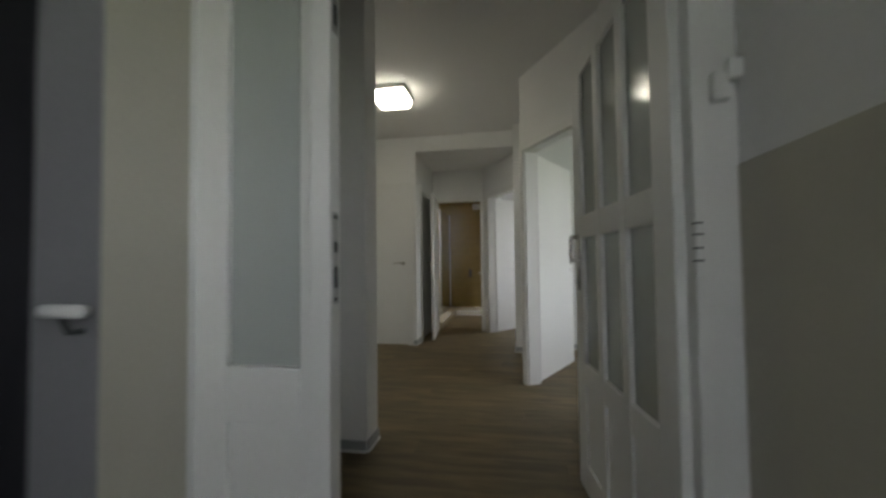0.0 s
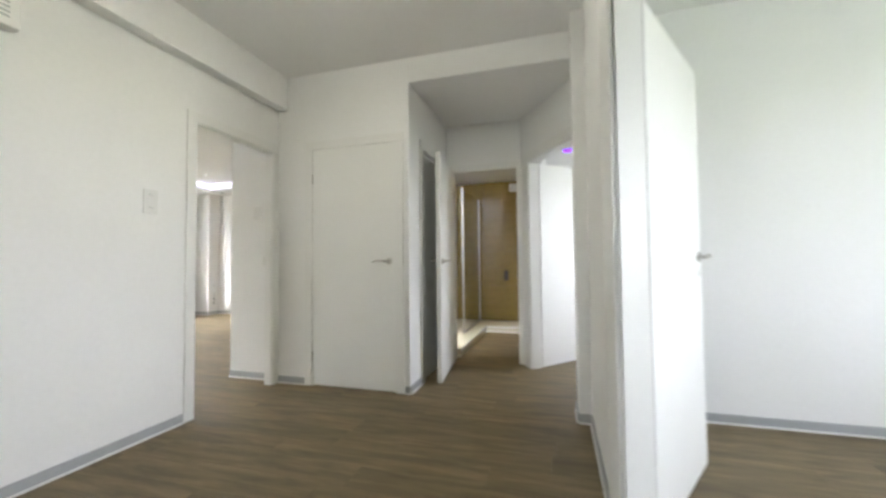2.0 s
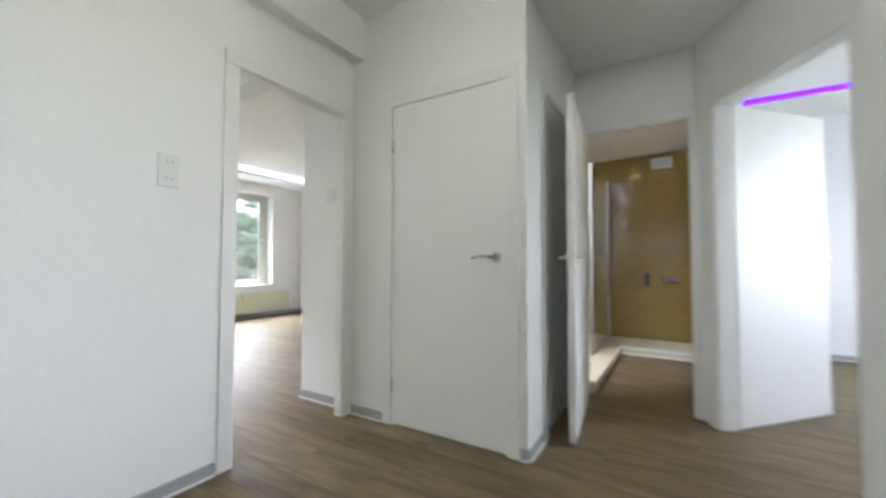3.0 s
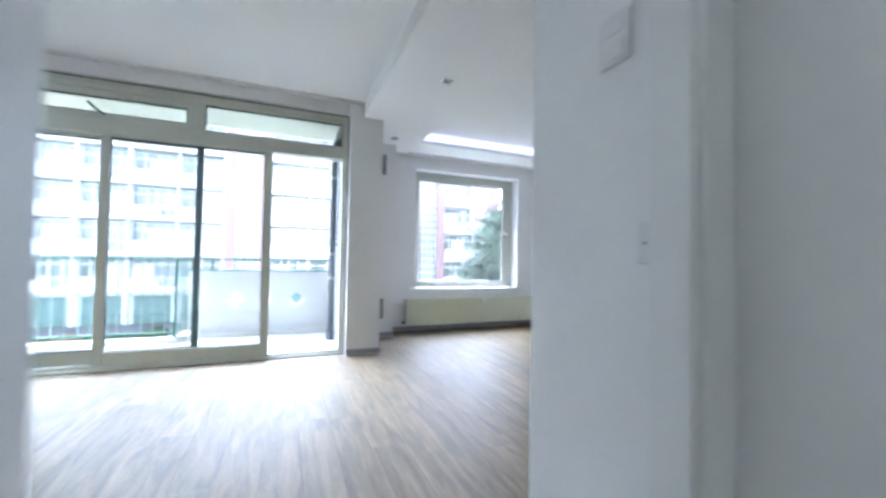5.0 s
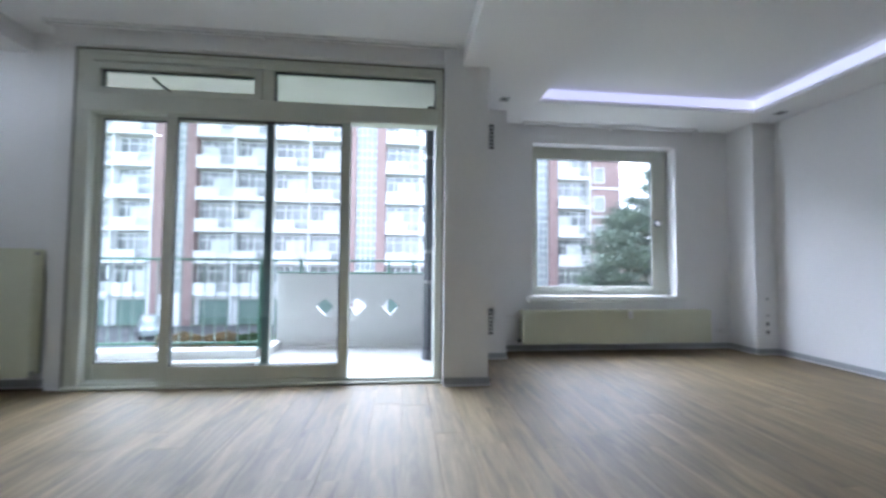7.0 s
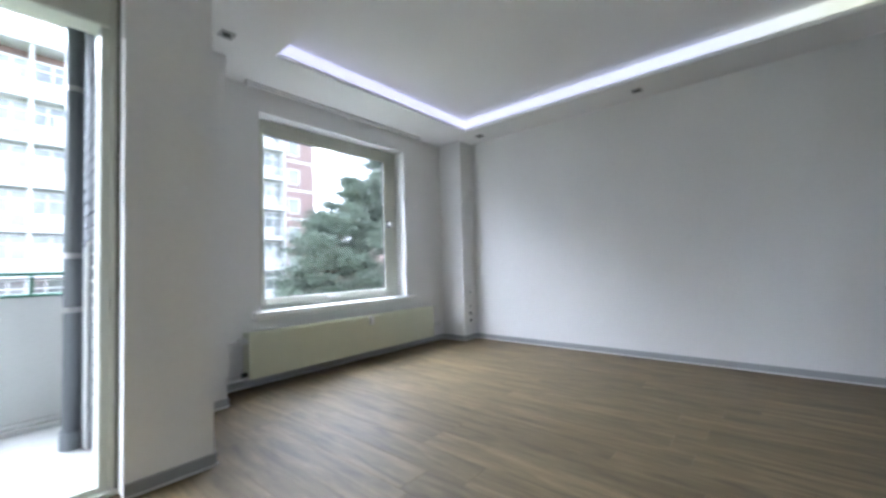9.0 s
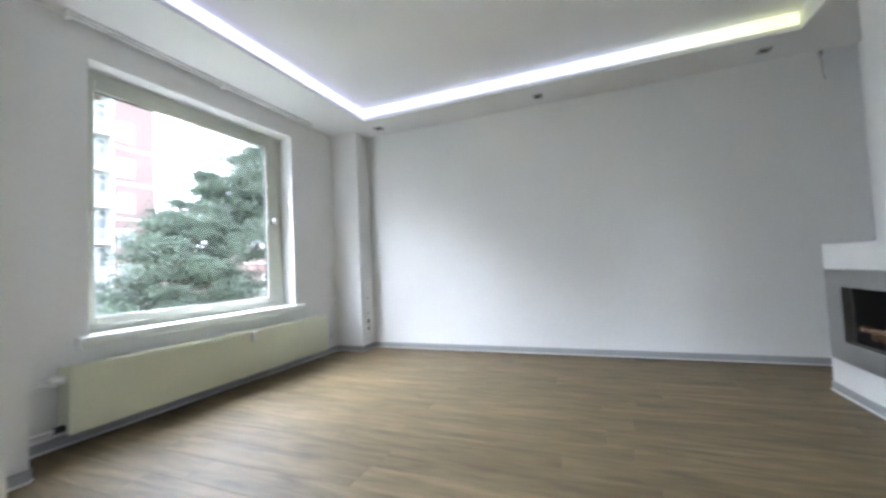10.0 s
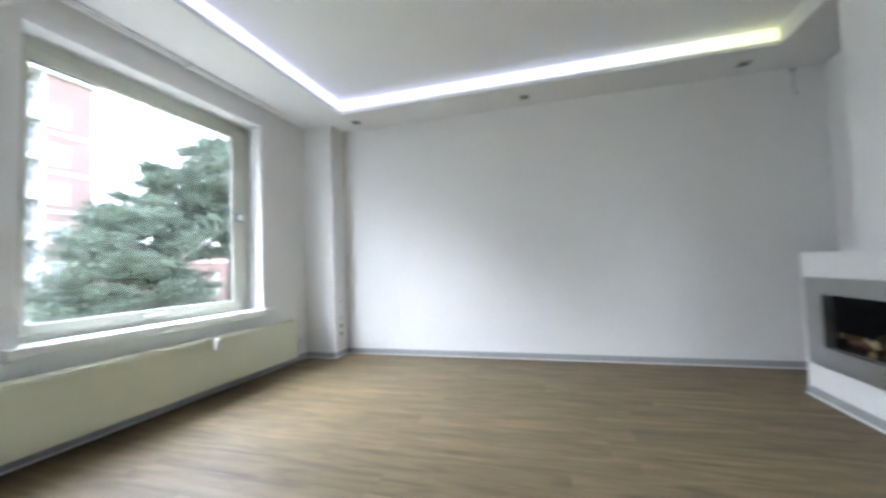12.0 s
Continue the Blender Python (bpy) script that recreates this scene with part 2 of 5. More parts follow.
# stairwell landing in front of the door
DADO = material("beige_oil_paint", (0.50, 0.48, 0.40), 0.55, grain=0.02, stain=0.05, stain_scale=2, bump=0.1)
STONE = material("grey_terrazzo", (0.30, 0.30, 0.29), 0.45, grain=0.18, grain_scale=180, stain=0.08)
GREYPAINT = material("grey_stair_paint", (0.22, 0.22, 0.23), 0.6, grain=0.03, stain=0.08)
# The opening is out of view, cut to let daylight onto the vestibule wall.
block("wall_landing_east", "white landing wall with an unseen opening, added to let daylight in, above a beige dado", WALL, (1.09, 1.26, 0.35, 1.42, 0, 2.85), (1.09, 1.26, -2.0, -0.75, 0, 2.85), (1.09, 1.26, -0.75, 0.35, 0, 1.29), (1.09, 1.26, -0.75, 0.35, 2.20, 2.85))
block("dado_east", "beige oil-painted dado on the landing wall", DADO, (1.086, 1.09, -2.0, 1.42, 0, 1.29), category="dado")
block("wall_landing_west", "cream painted pier beside the front door", DADO, (-0.60, -0.40, 1.175, 1.425, 0, 2.85))
block("pier_face", "dark grey painted face of the landing pier", GREYPAINT, (-0.60, -0.402, 1.171, 1.175, 0, 2.85))
# Black painted in for the darkness of the unlit stairwell, not a surface colour.
VOID = material("unlit_stairwell_black", (0.010, 0.010, 0.014), 0.6, grain=0.1, stain=0.2)
block("wall_stair_west", "grey painted stairwell wall", GREYPAINT, (-1.75, -1.65, -2.0, 1.44, 0, 2.85), (-1.65, -0.60, 1.40, 1.44, 0, 2.85))
block("stair_darkness", "black slab painting in the darkness of the unlit stairwell", VOID, (-1.65, -0.61, 1.20, 1.40, 0, 2.85))
# Unseen opening behind the camera, added to bring daylight onto the landing.
block("wall_landing_south", "grey stairwell wall with an unseen window opening added for daylight", GREYPAINT, (-1.75, 0.1, -2.12, -2.0, 0, 2.85), (0.9, 1.26, -2.12, -2.0, 0, 2.85), (0.1, 0.9, -2.12, -2.0, 0, 1.2), (0.1, 0.9, -2.12, -2.0, 2.1, 2.85))
block("ceiling_landing", "white landing ceiling", CEIL, (-1.75, 1.26, -2.12, 1.44, 2.70, 2.85), category="ceiling")
block("floor_landing", "grey terrazzo landing floor", STONE, (-1.75, 1.26, -2.12, 1.47, -0.1, -0.002), category="floor")

# living room
wall("wall_living_south", (-1.97, 1.53), (-6.05, 1.53), 0.15, 2.85, "white living room wall, bare")
block("pilaster_south", "white pilaster in the corner by the tall radiator", WALL, (-5.88, -5.67, 1.53, 1.72, 0, 2.85))
block("wall_living_southwest", "white wall behind the tall radiator", WALL, (-6.05, -5.88, 1.53, 2.455, 0, 2.85))
block("reveal_trim", "white trim beside the balcony door frame", TRIM, (-5.88, -5.80, 2.33, 2.455, 0, 2.60), category="trim")
block("lintel_balcony", "white lintel above the balcony door", WALL, (-6.05, -5.74, 2.33, 5.255, 2.575, 2.85))
block("wall_living_column", "white column between balcony door and window bay", WALL, (-7.12, -5.70, 5.255, 5.61, 0, 2.85))
block("chase", "white boxed pipe chase in the window bay", WALL, (-6.88, -6.53, 5.61, 5.98, 0, 2.85))
wall("wall_living_west", (-6.88, 5.61), (-6.88, 9.03), 0.24, 2.85, "white wall with the large window", [(0.77, 2.50, 0.60, 2.345)])
block("pilaster_north", "white corner pilaster with cable outlets", WALL, (-6.88, -6.53, 8.77, 9.03, 0, 2.85))
wall("wall_living_north", (-7.12, 9.03), (-1.905, 9.03), 0.15, 2.85, "long bare white living room wall")
block("wall_living_east", "white wall behind the chimney breast", WALL, (-1.97, -1.905, 5.43, 9.03, 0, 2.85))
block("chimney_breast", "white plastered chimney breast above the fireplace", WALL, (-2.44, -1.97, 7.04, 8.035, 0.965, 2.69), category="chimney breast")

# ceilings
block("ceiling_hall", "white hall ceiling", CEIL, (-1.905, 1.26, 1.44, 5.28, HALL_H, 2.86), category="ceiling")
block("beam_hall", "white boxed beam along the hall wall", WALL, (-1.905, -1.81, 2.70, 5.28, 2.42, HALL_H), category="beam")
block("ceiling_hall_low", "lowered white ceiling before the bathroom", CEIL, (-0.653, 0.9, 5.283, 6.41, LOW_H, 2.86), category="ceiling")
block("ceiling_kitchen", "white kitchen ceiling", CEIL, (0.80, 3.84, 1.9, 5.28, 2.72, 2.86), category="ceiling")
block("ceiling_bedroom", "white bedroom ceiling", CEIL, (0.35, 3.52, 5.5, 9.1, 2.62, 2.86), category="ceiling")
block("ceiling_bathroom", "cream bathroom ceiling", CEIL, (-1.42, 0.35, 6.51, 8.82, 2.36, 2.50), category="ceiling")
block("ceiling_living_south", "white living room ceiling", CEIL, (-6.05, -1.97, 1.38, 5.40, LIV_H, 2.86), category="ceiling")
block("bulkhead_south", "white ceiling bulkhead with a lit downlight", CEIL, (-5.88, -1.97, 1.53, 2.08, DROP_H, LIV_H), category="ceiling")
block("ceiling_coffer", "lowered white ceiling border round a lit recess", CEIL,
      (-6.88, -6.28, 5.40, 9.03, DROP_H, 2.86), (-2.50, -1.97, 5.40, 9.03, DROP_H, 2.86),
      (-6.28, -2.50, 5.40, 6.23, DROP_H, 2.86), (-6.28, -2.50, 8.56, 9.03, DROP_H, 2.86), (-6.28, -2.50, 6.23, 8.56, 2.69, 2.86), category="ceiling")


def led_gradient():
    """Glow of the light strip together with the recess face it lights; its colour runs from cool white to yellow along
    its length.
    """
    m = bpy.data.materials.new("led_strip_glow")
    m.use_nodes = True
    n, l = m.node_tree.nodes, m.node_tree.links
    p = n["Principled BSDF"]
    g, s, r = n.new("ShaderNodeNewGeometry"), n.new("ShaderNodeSeparateXYZ"), n.new("ShaderNodeValToRGB")
    mr = n.new("ShaderNodeMapRange")
    mr.inputs["From Min"].default_value, mr.inputs["From Max"].default_value = -6.3, -2.5
    l.new(g.outputs["Position"], s.inputs[0])
    l.new(s.outputs["X"], mr.inputs["Value"])
    l.new(mr.outputs["Result"], r.inputs["Fac"])
    e = r.color_ramp.elements
    e[0].color, e[1].color, e[1].position = (0.87, 0.79, 1.0, 1), (1.0, 0.95, 0.42, 1), 0.97
    k = e.new(0.62)
    k.color = (0.90, 0.86, 1.0, 1)
    p.inputs["Base Color"].default_value = (0.8, 0.8, 0.8, 1)
    l.new(r.outputs["Color"], p.inputs["Emission Color"])
    p.inputs["Emission Strength"].default_value = 0.034
    return m


LED = led_gradient()
led = thing("led_strip", -4.39, 7.4, 2.6, 0, "glowing band for the hidden light strip and the recess face it lights, white to yellow", "light strip")
# Bands cover the recess faces: lit plaster and hidden strip glow as one.
for b in ((-1.88, 1.88, 1.148, 1.156, -0.012, 0.078), (-1.886, -1.878, -1.165, 1.156, -0.012, 0.078)):
    part("diffuser", boxes(b), LED, led)

# door frames
door_frame("door_frame_1", (-1.905, 4.44), (-1.905, 5.21), 0.065, 2.04, "white casing of the living room doorway", back=False)
door_frame("door_frame_2", (-1.557, 5.28), (-0.758, 5.28), 0.1, 2.04, "white casing of the closet door", back=False)
door_frame("door_frame_3", (-0.653, 5.60), (-0.653, 6.30), 0.1, 2.06, "white casing of the shaded side door", back=False)
door_frame("door_frame_4", (-0.60, 6.41), (0.115, 6.41), 0.1, 2.03, "white casing of the bathroom doorway", width=0.06, back=False)
d4 = (Vector((0.72, 5.45)) - Vector((0.14, 6.41))).normalized()
door_frame("door_frame_5", Vector((0.14, 6.41)) + d4 * 0.16, Vector((0.14, 6.41)) + d4 * 1.0, 0.1, 2.04, "white casing of the bedroom doorway", width=0.09)
d5 = (Vector((1.144, 3.03)) - Vector((0.655, 3.90))).normalized()
door_frame("door_frame_6", Vector((0.655, 3.90)) + d5 * 0.06, Vector((0.655, 3.90)) + d5 * 0.92, 0.1, 2.04, "white casing of the kitchen doorway", width=0.06, face=0.02)

# baseboards
for p0, p1 in (
    ((-1.905, 2.70), (-1.905, 4.37)), ((-1.905, 5.28), (-1.625, 5.28)), ((-0.69, 5.28), (-0.653, 5.28)),
    ((-0.653, 5.28), (-0.653, 5.53)), ((0.60, 5.05), (0.68, 5.05)), ((0.60, 5.28), (0.60, 5.05)), ((0.68, 5.05), (0.68, 3.97)),
    ((-0.56, 1.53), (-0.56, 2.52)), ((-0.56, 2.52), (-0.265, 2.52)), ((-0.265, 2.52), (-0.265, 2.70)), ((-0.265, 2.70), (-1.905, 2.70)),
    ((0.80, 5.28), (3.72, 5.28)), ((0.35, 9.0), (3.4, 9.0)),
    ((-2.455, 5.31), (-1.97, 5.31)), ((-2.455, 5.43), (-2.455, 5.31)),
    ((-1.97, 1.53), (-5.67, 1.53)), ((-5.67, 1.53), (-5.67, 1.72)), ((-5.67, 1.72), (-5.88, 1.72)), ((-5.88, 1.72), (-5.88, 2.33)),
    ((-5.70, 5.255), (-5.70, 5.61)), ((-5.70, 5.61), (-6.53, 5.61)), ((-6.53, 5.61), (-6.53, 5.98)), ((-6.53, 5.98), (-6.88, 5.98)),
    ((-6.88, 5.98), (-6.88, 8.77)), ((-6.88, 8.77), (-6.53, 8.77)), ((-6.53, 8.77), (-6.53, 9.03)), ((-6.53, 9.03), (-1.97, 9.03)),
    ((-1.97, 8.35), (-2.58, 8.35)), ((-2.58, 8.35), (-2.58, 6.965)), ((-2.58, 6.965), (-1.97, 6.965)),
):
    skirting(p0, p1)

# ---- hall, entrance and the rooms beside it ----
def lever(parent, x, y, z, side, toward):
    """A lever handle on the face y of a leaf; side +1 or -1 is the way it stands out, toward the way the lever points along x."""
    h = tubes(([(x, y, z), (x, y + side * 0.010, z)], 0.026), seg=20)
    ob = part("door_handle", h, CHROME, parent, "brushed nickel lever handle", smooth=False)
    s = side
    arm = [(x, y + s * 0.008, z), (x, y + s * 0.040, z), (x + toward * 0.012, y + s * 0.052, z + 0.001), (x + toward * 0.05, y + s * 0.055, z + 0.006),
           (x + toward * 0.09, y + s * 0.054, z + 0.004), (x + toward * 0.125, y + s * 0.050, z - 0.006)]
    part("lever", tubes((arm, [0.009, 0.009, 0.010, 0.010, 0.009, 0.006]), seg=10), CHROME, ob, smooth=True)
    part("keyhole_rose", tubes(([(x, y, z - 0.08), (x, y + s * 0.006, z - 0.08)], 0.020), seg=16), TRIM, ob)
    return ob


def flat_door(name, hx, hy, ang, width, head, label, handles=(1, -1), th=0.04):
    """A flush leaf hinged at (hx, hy), running along ang from the hinge."""
    ob = thing(name, hx, hy, 0, ang, label, "door", kind="structure")
    part("leaf", boxes((0.003, width, -th / 2, th / 2, 0.008, head), bevel=0.003), DOOR, ob)
    for s in handles:
        lever(ob, width - 0.06, s * th / 2, 1.055, s, -1)
    for z in (0.25, head - 0.25):
        part("hinge", tubes(([(0.0, th / 2 * handles[0] + 0.004 * handles[0], z - 0.04), (0.0, th / 2 * handles[0] + 0.004 * handles[0], z + 0.04)], 0.007), seg=8), CHROME, ob)
    return ob


flat_door("door_closet", -1.548, 5.298, 0, 0.782, 2.029, "closed white flush closet door with a lever handle", handles=(-1,))
flat_door("door_closet_side", -0.690, 5.62, 90, 0.66, 2.035, "closed white side door in the shade behind the open bathroom door", handles=(-1,))
flat_door("door_bathroom", -0.585, 6.385, -84, 0.80, 2.01, "open white flush bathroom door")
flat_door("door_bedroom", 0.315, 6.33, 48, 0.84, 2.02, "open white flush bedroom door")
flat_door("door_kitchen", 0.775, 3.935, 62, 0.86, 2.02, "open white flush kitchen door")

# front door: glazed, with two rows of three panes and panels below
front = thing("door_front", 0.985, 1.475, 0, 96, "open white panelled front door with frosted panes", "door", kind="structure")
W, T = 0.925, 0.022
for x0, x1 in ((0, 0.115), (0.305, 0.365), (0.555, 0.615), (0.805, W)):
    part("stile", boxes((x0, x1, -T, T, 0.01, 2.02), bevel=0.005), DOOR, front)
for z0, z1 in ((0.01, 0.14), (0.50, 0.60), (1.17, 1.275), (1.93, 2.02)):
    for x0, x1 in ((0.115, 0.305), (0.365, 0.555), (0.615, 0.805)):
        part("rail", boxes((x0, x1, -T + 0.001, T - 0.001, z0, z1), bevel=0.004), DOOR, front)
for x0, x1 in ((0.115, 0.305), (0.365, 0.555), (0.615, 0.805)):
    part("panel", boxes((x0 - 0.004, x1 + 0.004, -0.010, 0.010, 0.136, 0.504), bevel=0.003), DOOR, front)
    for z0, z1 in ((0.60, 1.17), (1.275, 1.93)):
        part("pane", boxes((x0 - 0.004, x1 + 0.004, -0.004, 0.004, z0 - 0.004, z1 + 0.004)), FROST, front, "frosted glass pane")
plate = part("lock_plate", boxes((0.835, 0.875, T, T + 0.008, 0.93, 1.19), bevel=0.003), CHROME, front, "long nickel lock plate")
part("pull_handle", tubes(([(0.855, T + 0.006, 1.18), (0.855, T + 0.034, 1.18), (0.855, T + 0.038, 1.17), (0.855, T + 0.038, 1.08), (0.855, T + 0.034, 1.07), (0.855, T + 0.006, 1.07)], 0.009), seg=8), CHROME, plate, smooth=True)
part("lock_cylinder", tubes(([(0.855, T + 0.006, 0.97), (0.855, T + 0.016, 0.97)], 0.012), seg=12), STEEL, plate)
for z in (0.28, 1.11, 1.78):
    hg = part("hinge", tubes(([(-0.046, -0.010, z - 0.045), (-0.046, -0.010, z + 0.045)], 0.010), seg=10), TRIM, front, "painted hinge with dark joints")
    for dz in (-0.045, -0.015, 0.018, 0.045):
        part("joint", tubes(([(-0.046, -0.010, z + dz - 0.002), (-0.046, -0.010, z + dz + 0.002)], 0.0115), seg=10), DARK, hg)

ff = thing("door_frame_front", 0, 1.475, 0, 0, "white front door frame with a narrow glazed sidelight", "door frame", kind="structure")
for x0, x1, z0, z1 in ((-0.56, -0.40, 0, 2.13), (0.99, 1.14, 0, 2.13), (-0.40, 0.99, 2.04, 2.13)):
    part("post", boxes((x0, x1, -0.05, 0.055, z0, z1), bevel=0.004), TRIM, ff)
for x0, x1, z0, z1 in ((-0.40, -0.29, 0.0, 2.04), (-0.05, 0.0, 0.0, 2.04), (-0.29, -0.05, 0.0, 0.14), (-0.29, -0.05, 0.60, 0.765), (-0.29, -0.05, 1.93, 2.04)):
    part("sash", boxes((x0, x1, -0.025, 0.025, z0, z1), bevel=0.004), TRIM, ff)
part("panel", boxes((-0.295, -0.045, -0.010, 0.010, 0.135, 0.605), bevel=0.003), TRIM, ff)
part("pane", boxes((-0.295, -0.045, -0.004, 0.004, 0.76, 1.935)), FROST, ff, "frosted glass pane")
part("post", boxes((0.0, 0.062, -0.062, 0.006, 0, 2.04), bevel=0.004), TRIM, ff)
strike = part("strike_plate", boxes((0.060, 0.065, -0.048, -0.014, 0.955, 1.215)), STEEL, ff, "steel strike plate with dark slots")
for z0, z1 in ((0.962, 0.972), (1.0, 1.06), (1.10, 1.13), (1.196, 1.206)):
    part("slot", boxes((0.064, 0.0665, -0.042, -0.020, z0, z1)), DARK, strike)
up = part("upper_strike", boxes((0.060, 0.065, -0.048, -0.014, 1.74, 1.84)), STEEL, ff, "small upper strike plate")
part("slot", boxes((0.064, 0.0665, -0.042, -0.020, 1.76, 1.82)), DARK, up)
catch = part("door_catch", boxes((1.03, 1.07, -0.075, -0.05, 1.44, 1.51), bevel=0.006), TRIM, ff, "painted door catch")
part("tongue", boxes((1.06, 1.095, -0.085, -0.06, 1.485, 1.535), bevel=0.006), TRIM, catch)

rail = thing("handrail", -0.465, 1.171, 0.968, -90, "short pale handrail end on the grey stairwell wall", "handrail")
part("rail", tubes(([(0.045, -0.028, 0.0), (0.045, 0.075, 0.0)], 0.016), seg=12), BEAD, rail, smooth=True)
part("bracket", tubes(([(0.0, 0.02, -0.05), (0.03, 0.02, -0.05), (0.045, 0.02, -0.01)], 0.008), seg=8), DARK, rail)


def wall_plate(name, x, y, z, rz, label, w=0.082, h=0.082, rockers=1, category="switch", sockets=False):
    """A plate against a wall; local -y faces the room."""
    ob = thing(name, x, y, z, rz, label, category)
    part("plate", boxes((-w / 2, w / 2, -0.010, 0.0, -h / 2, h / 2), bevel=0.003), PLATE, ob)
    n = max(rockers, 1)
    for k in range(n):
        cz = h / 2 - (k + 0.5) * h / n
        if sockets:
            part("socket_face", tubes(([(0, -0.009, cz), (0, -0.0125, cz)], 0.021), seg=18), PLATE, ob)
            for dx in (-0.0095, 0.0095):
                part("socket_hole", tubes(([(dx, -0.0120, cz), (dx, -0.0132, cz)], 0.0030), seg=8), DARK, ob)
        else:
            part("rocker", boxes((-w * 0.33, w * 0.33, -0.0145, -0.009, cz - h / n * 0.36, cz + h / n * 0.36), bevel=0.002), PLATE, ob)
    return ob


wall_plate("light_switch", -0.56, 2.30, 1.50, 90, "white double light switch on the vestibule wall", 0.085, 0.085)
wall_plate("light_switch", -0.56, 2.442, 1.505, 90, "white light switch near the wall corner", 0.085, 0.085)
wall_plate("double_socket", -1.905, 4.141, 1.431, 90, "white upright switch and socket plate on the hall wall", 0.085, 0.15, 2, "socket", True)
wall_plate("light_switch", -2.154, 5.31, 1.512, 0, "white light switch on the living room pier", 0.085, 0.11, 2)
wall_plate("socket", -2.06, 5.31, 1.07, 0, "small white socket low on the pier wall", 0.06, 0.08, 1, "socket", True)

chime = thing("door_chime", -1.905, 3.40, 2.21, 90, "white door chime box high on the hall wall", "door chime")
part("case", boxes((-0.11, 0.11, -0.05, 0.0, -0.09, 0.09), bevel=0.008), PLATE, chime)
for k in range(4):
    part("slot", boxes((-0.07, 0.07, -0.0515, -0.049, -0.05 + k * 0.022, -0.042 + k * 0.022)), SKIRT, chime)

# square glass ceiling lamp
lamp = thing("ceiling_lamp", -0.55, 3.945, HALL_H, 0, "lit square frosted glass ceiling lamp, warm white", "ceiling lamp")
# Base is wider than the shade to keep its glow off the ceiling.
part("base", boxes((-0.172, 0.172, -0.172, 0.172, -0.039, 0.0), bevel=0.004), TRIM, lamp, "white metal base plate, widened to block the glow on the ceiling")
bm = bmesh.new()
top, bot = [], []
for ring, half, z in ((top, 0.165, -0.04), (bot, 0.145, -0.115)):
    for sx, sy in ((-1, -1), (1, -1), (1, 1), (-1, 1)):
        ring.append(bm.verts.new((sx * half, sy * half, z)))
for k in range(4):
    bm.faces.new((top[k], top[(k + 1) % 4], bot[(k + 1) % 4], bot[k]))
bm.faces.new(bot)
bm.faces.new(top[::-1])
bmesh.ops.bevel(bm, geom=list(bm.edges), offset=0.012, segments=2, affect="EDGES")
part("shade", bm, LAMPGLOW, lamp, "glowing frosted glass shade")

# bedroom: purple light strip on the ceiling
pl = thing("purple_led_strip", 1.5, 8.09, 2.62, 0, "glowing purple light strip on the bedroom ceiling", "light strip")
part("diffuser", boxes((-0.90, 1.6, -0.04, 0.04, -0.03, 0.0), bevel=0.004), LEDP, pl)

# bathroom
TRAY = material("cream_shower_tray", (0.62, 0.58, 0.44), 0.35, grain=0.02, stain=0.05)
tray = thing("shower_tray", -0.53, 7.9, 0, 0, "raised cream shower platform with a light edge", "shower tray")
part("platform", boxes((-0.79, -0.02, -1.35, 0.82, 0.0, 0.09), (-0.02, 0.83, 0.22, 0.82, 0.0, 0.09)), TRAY, tray)
part("edge_trim", boxes((-0.02, 0.83, 0.212, 0.22, 0.0, 0.03), (-0.02, 0.83, 0.212, 0.22, 0.060, 0.092)), BEAD, tray, "white edge profile")
part("edge_trim", boxes((-0.02, -0.012, -1.35, 0.212, 0.060, 0.092)), BEAD, tray)
screen = thing("shower_screen", -0.74, 8.05, 0.09, 0, "clear glass shower screen with a steel profile", "shower screen")
part("pane", boxes((-0.004, 0.004, -0.55, 0.55, 0.02, 1.95)), GLASS, screen)
part("profile", boxes((-0.014, 0.014, 0.55, 0.58, 0.0, 1.97), bevel=0.003), STEEL, screen)
part("profile", boxes((-0.012, 0.012, -0.57, -0.55, 0.0, 1.97), bevel=0.003), STEEL, screen)
part("foot_profile", boxes((-0.012, 0.012, -0.55, 0.55, 0.0, 0.02)), STEEL, screen)
hook = thing("towel_hook", -0.31, 8.70, 0.82, 0, "dark towel hook on the bathroom wall", "hook")
part("backplate", boxes((-0.03, 0.03, -0.012, 0.0, -0.08, 0.08), bevel=0.006), DARK, hook)
part("arm", tubes(([(0, -0.01, -0.02), (0, -0.05, -0.03), (0, -0.06, 0.01)], 0.012), seg=8), DARK, hook)
tap = thing("shower_tap", -0.05, 8.70, 0.82, 0, "chrome shower mixer on the bathroom wall", "tap")
part("body", tubes(([(-0.08, -0.05, 0), (0.08, -0.05, 0)], 0.022), seg=12), CHROME, tap, smooth=True)
for dx in (-0.075, 0.075):
    part("inlet", tubes(([(dx, 0.0, 0), (dx, -0.05, 0)], 0.014), seg=10), CHROME, tap, smooth=True)
part("lever", tubes(([(0, -0.05, 0.02), (0, -0.09, 0.05)], 0.008), seg=8), CHROME, tap, smooth=True)
fan = thing("extractor_fan", -0.13, 8.70, 2.24, 0, "small pale extractor fan high on the tiles", "extractor fan")
part("case", boxes((-0.11, 0.11, -0.06, 0.0, -0.06, 0.06), bevel=0.008), BEAD, fan)
for k in range(4):
    part("slat", boxes((-0.09, 0.09, -0.066, -0.058, -0.045 + k * 0.025, -0.035 + k * 0.025)), SKIRT, fan)
rack = thing("towel_radiator", 0.295, 7.55, 0.25, 90, "white towel holder on the bathroom side wall", "towel holder")
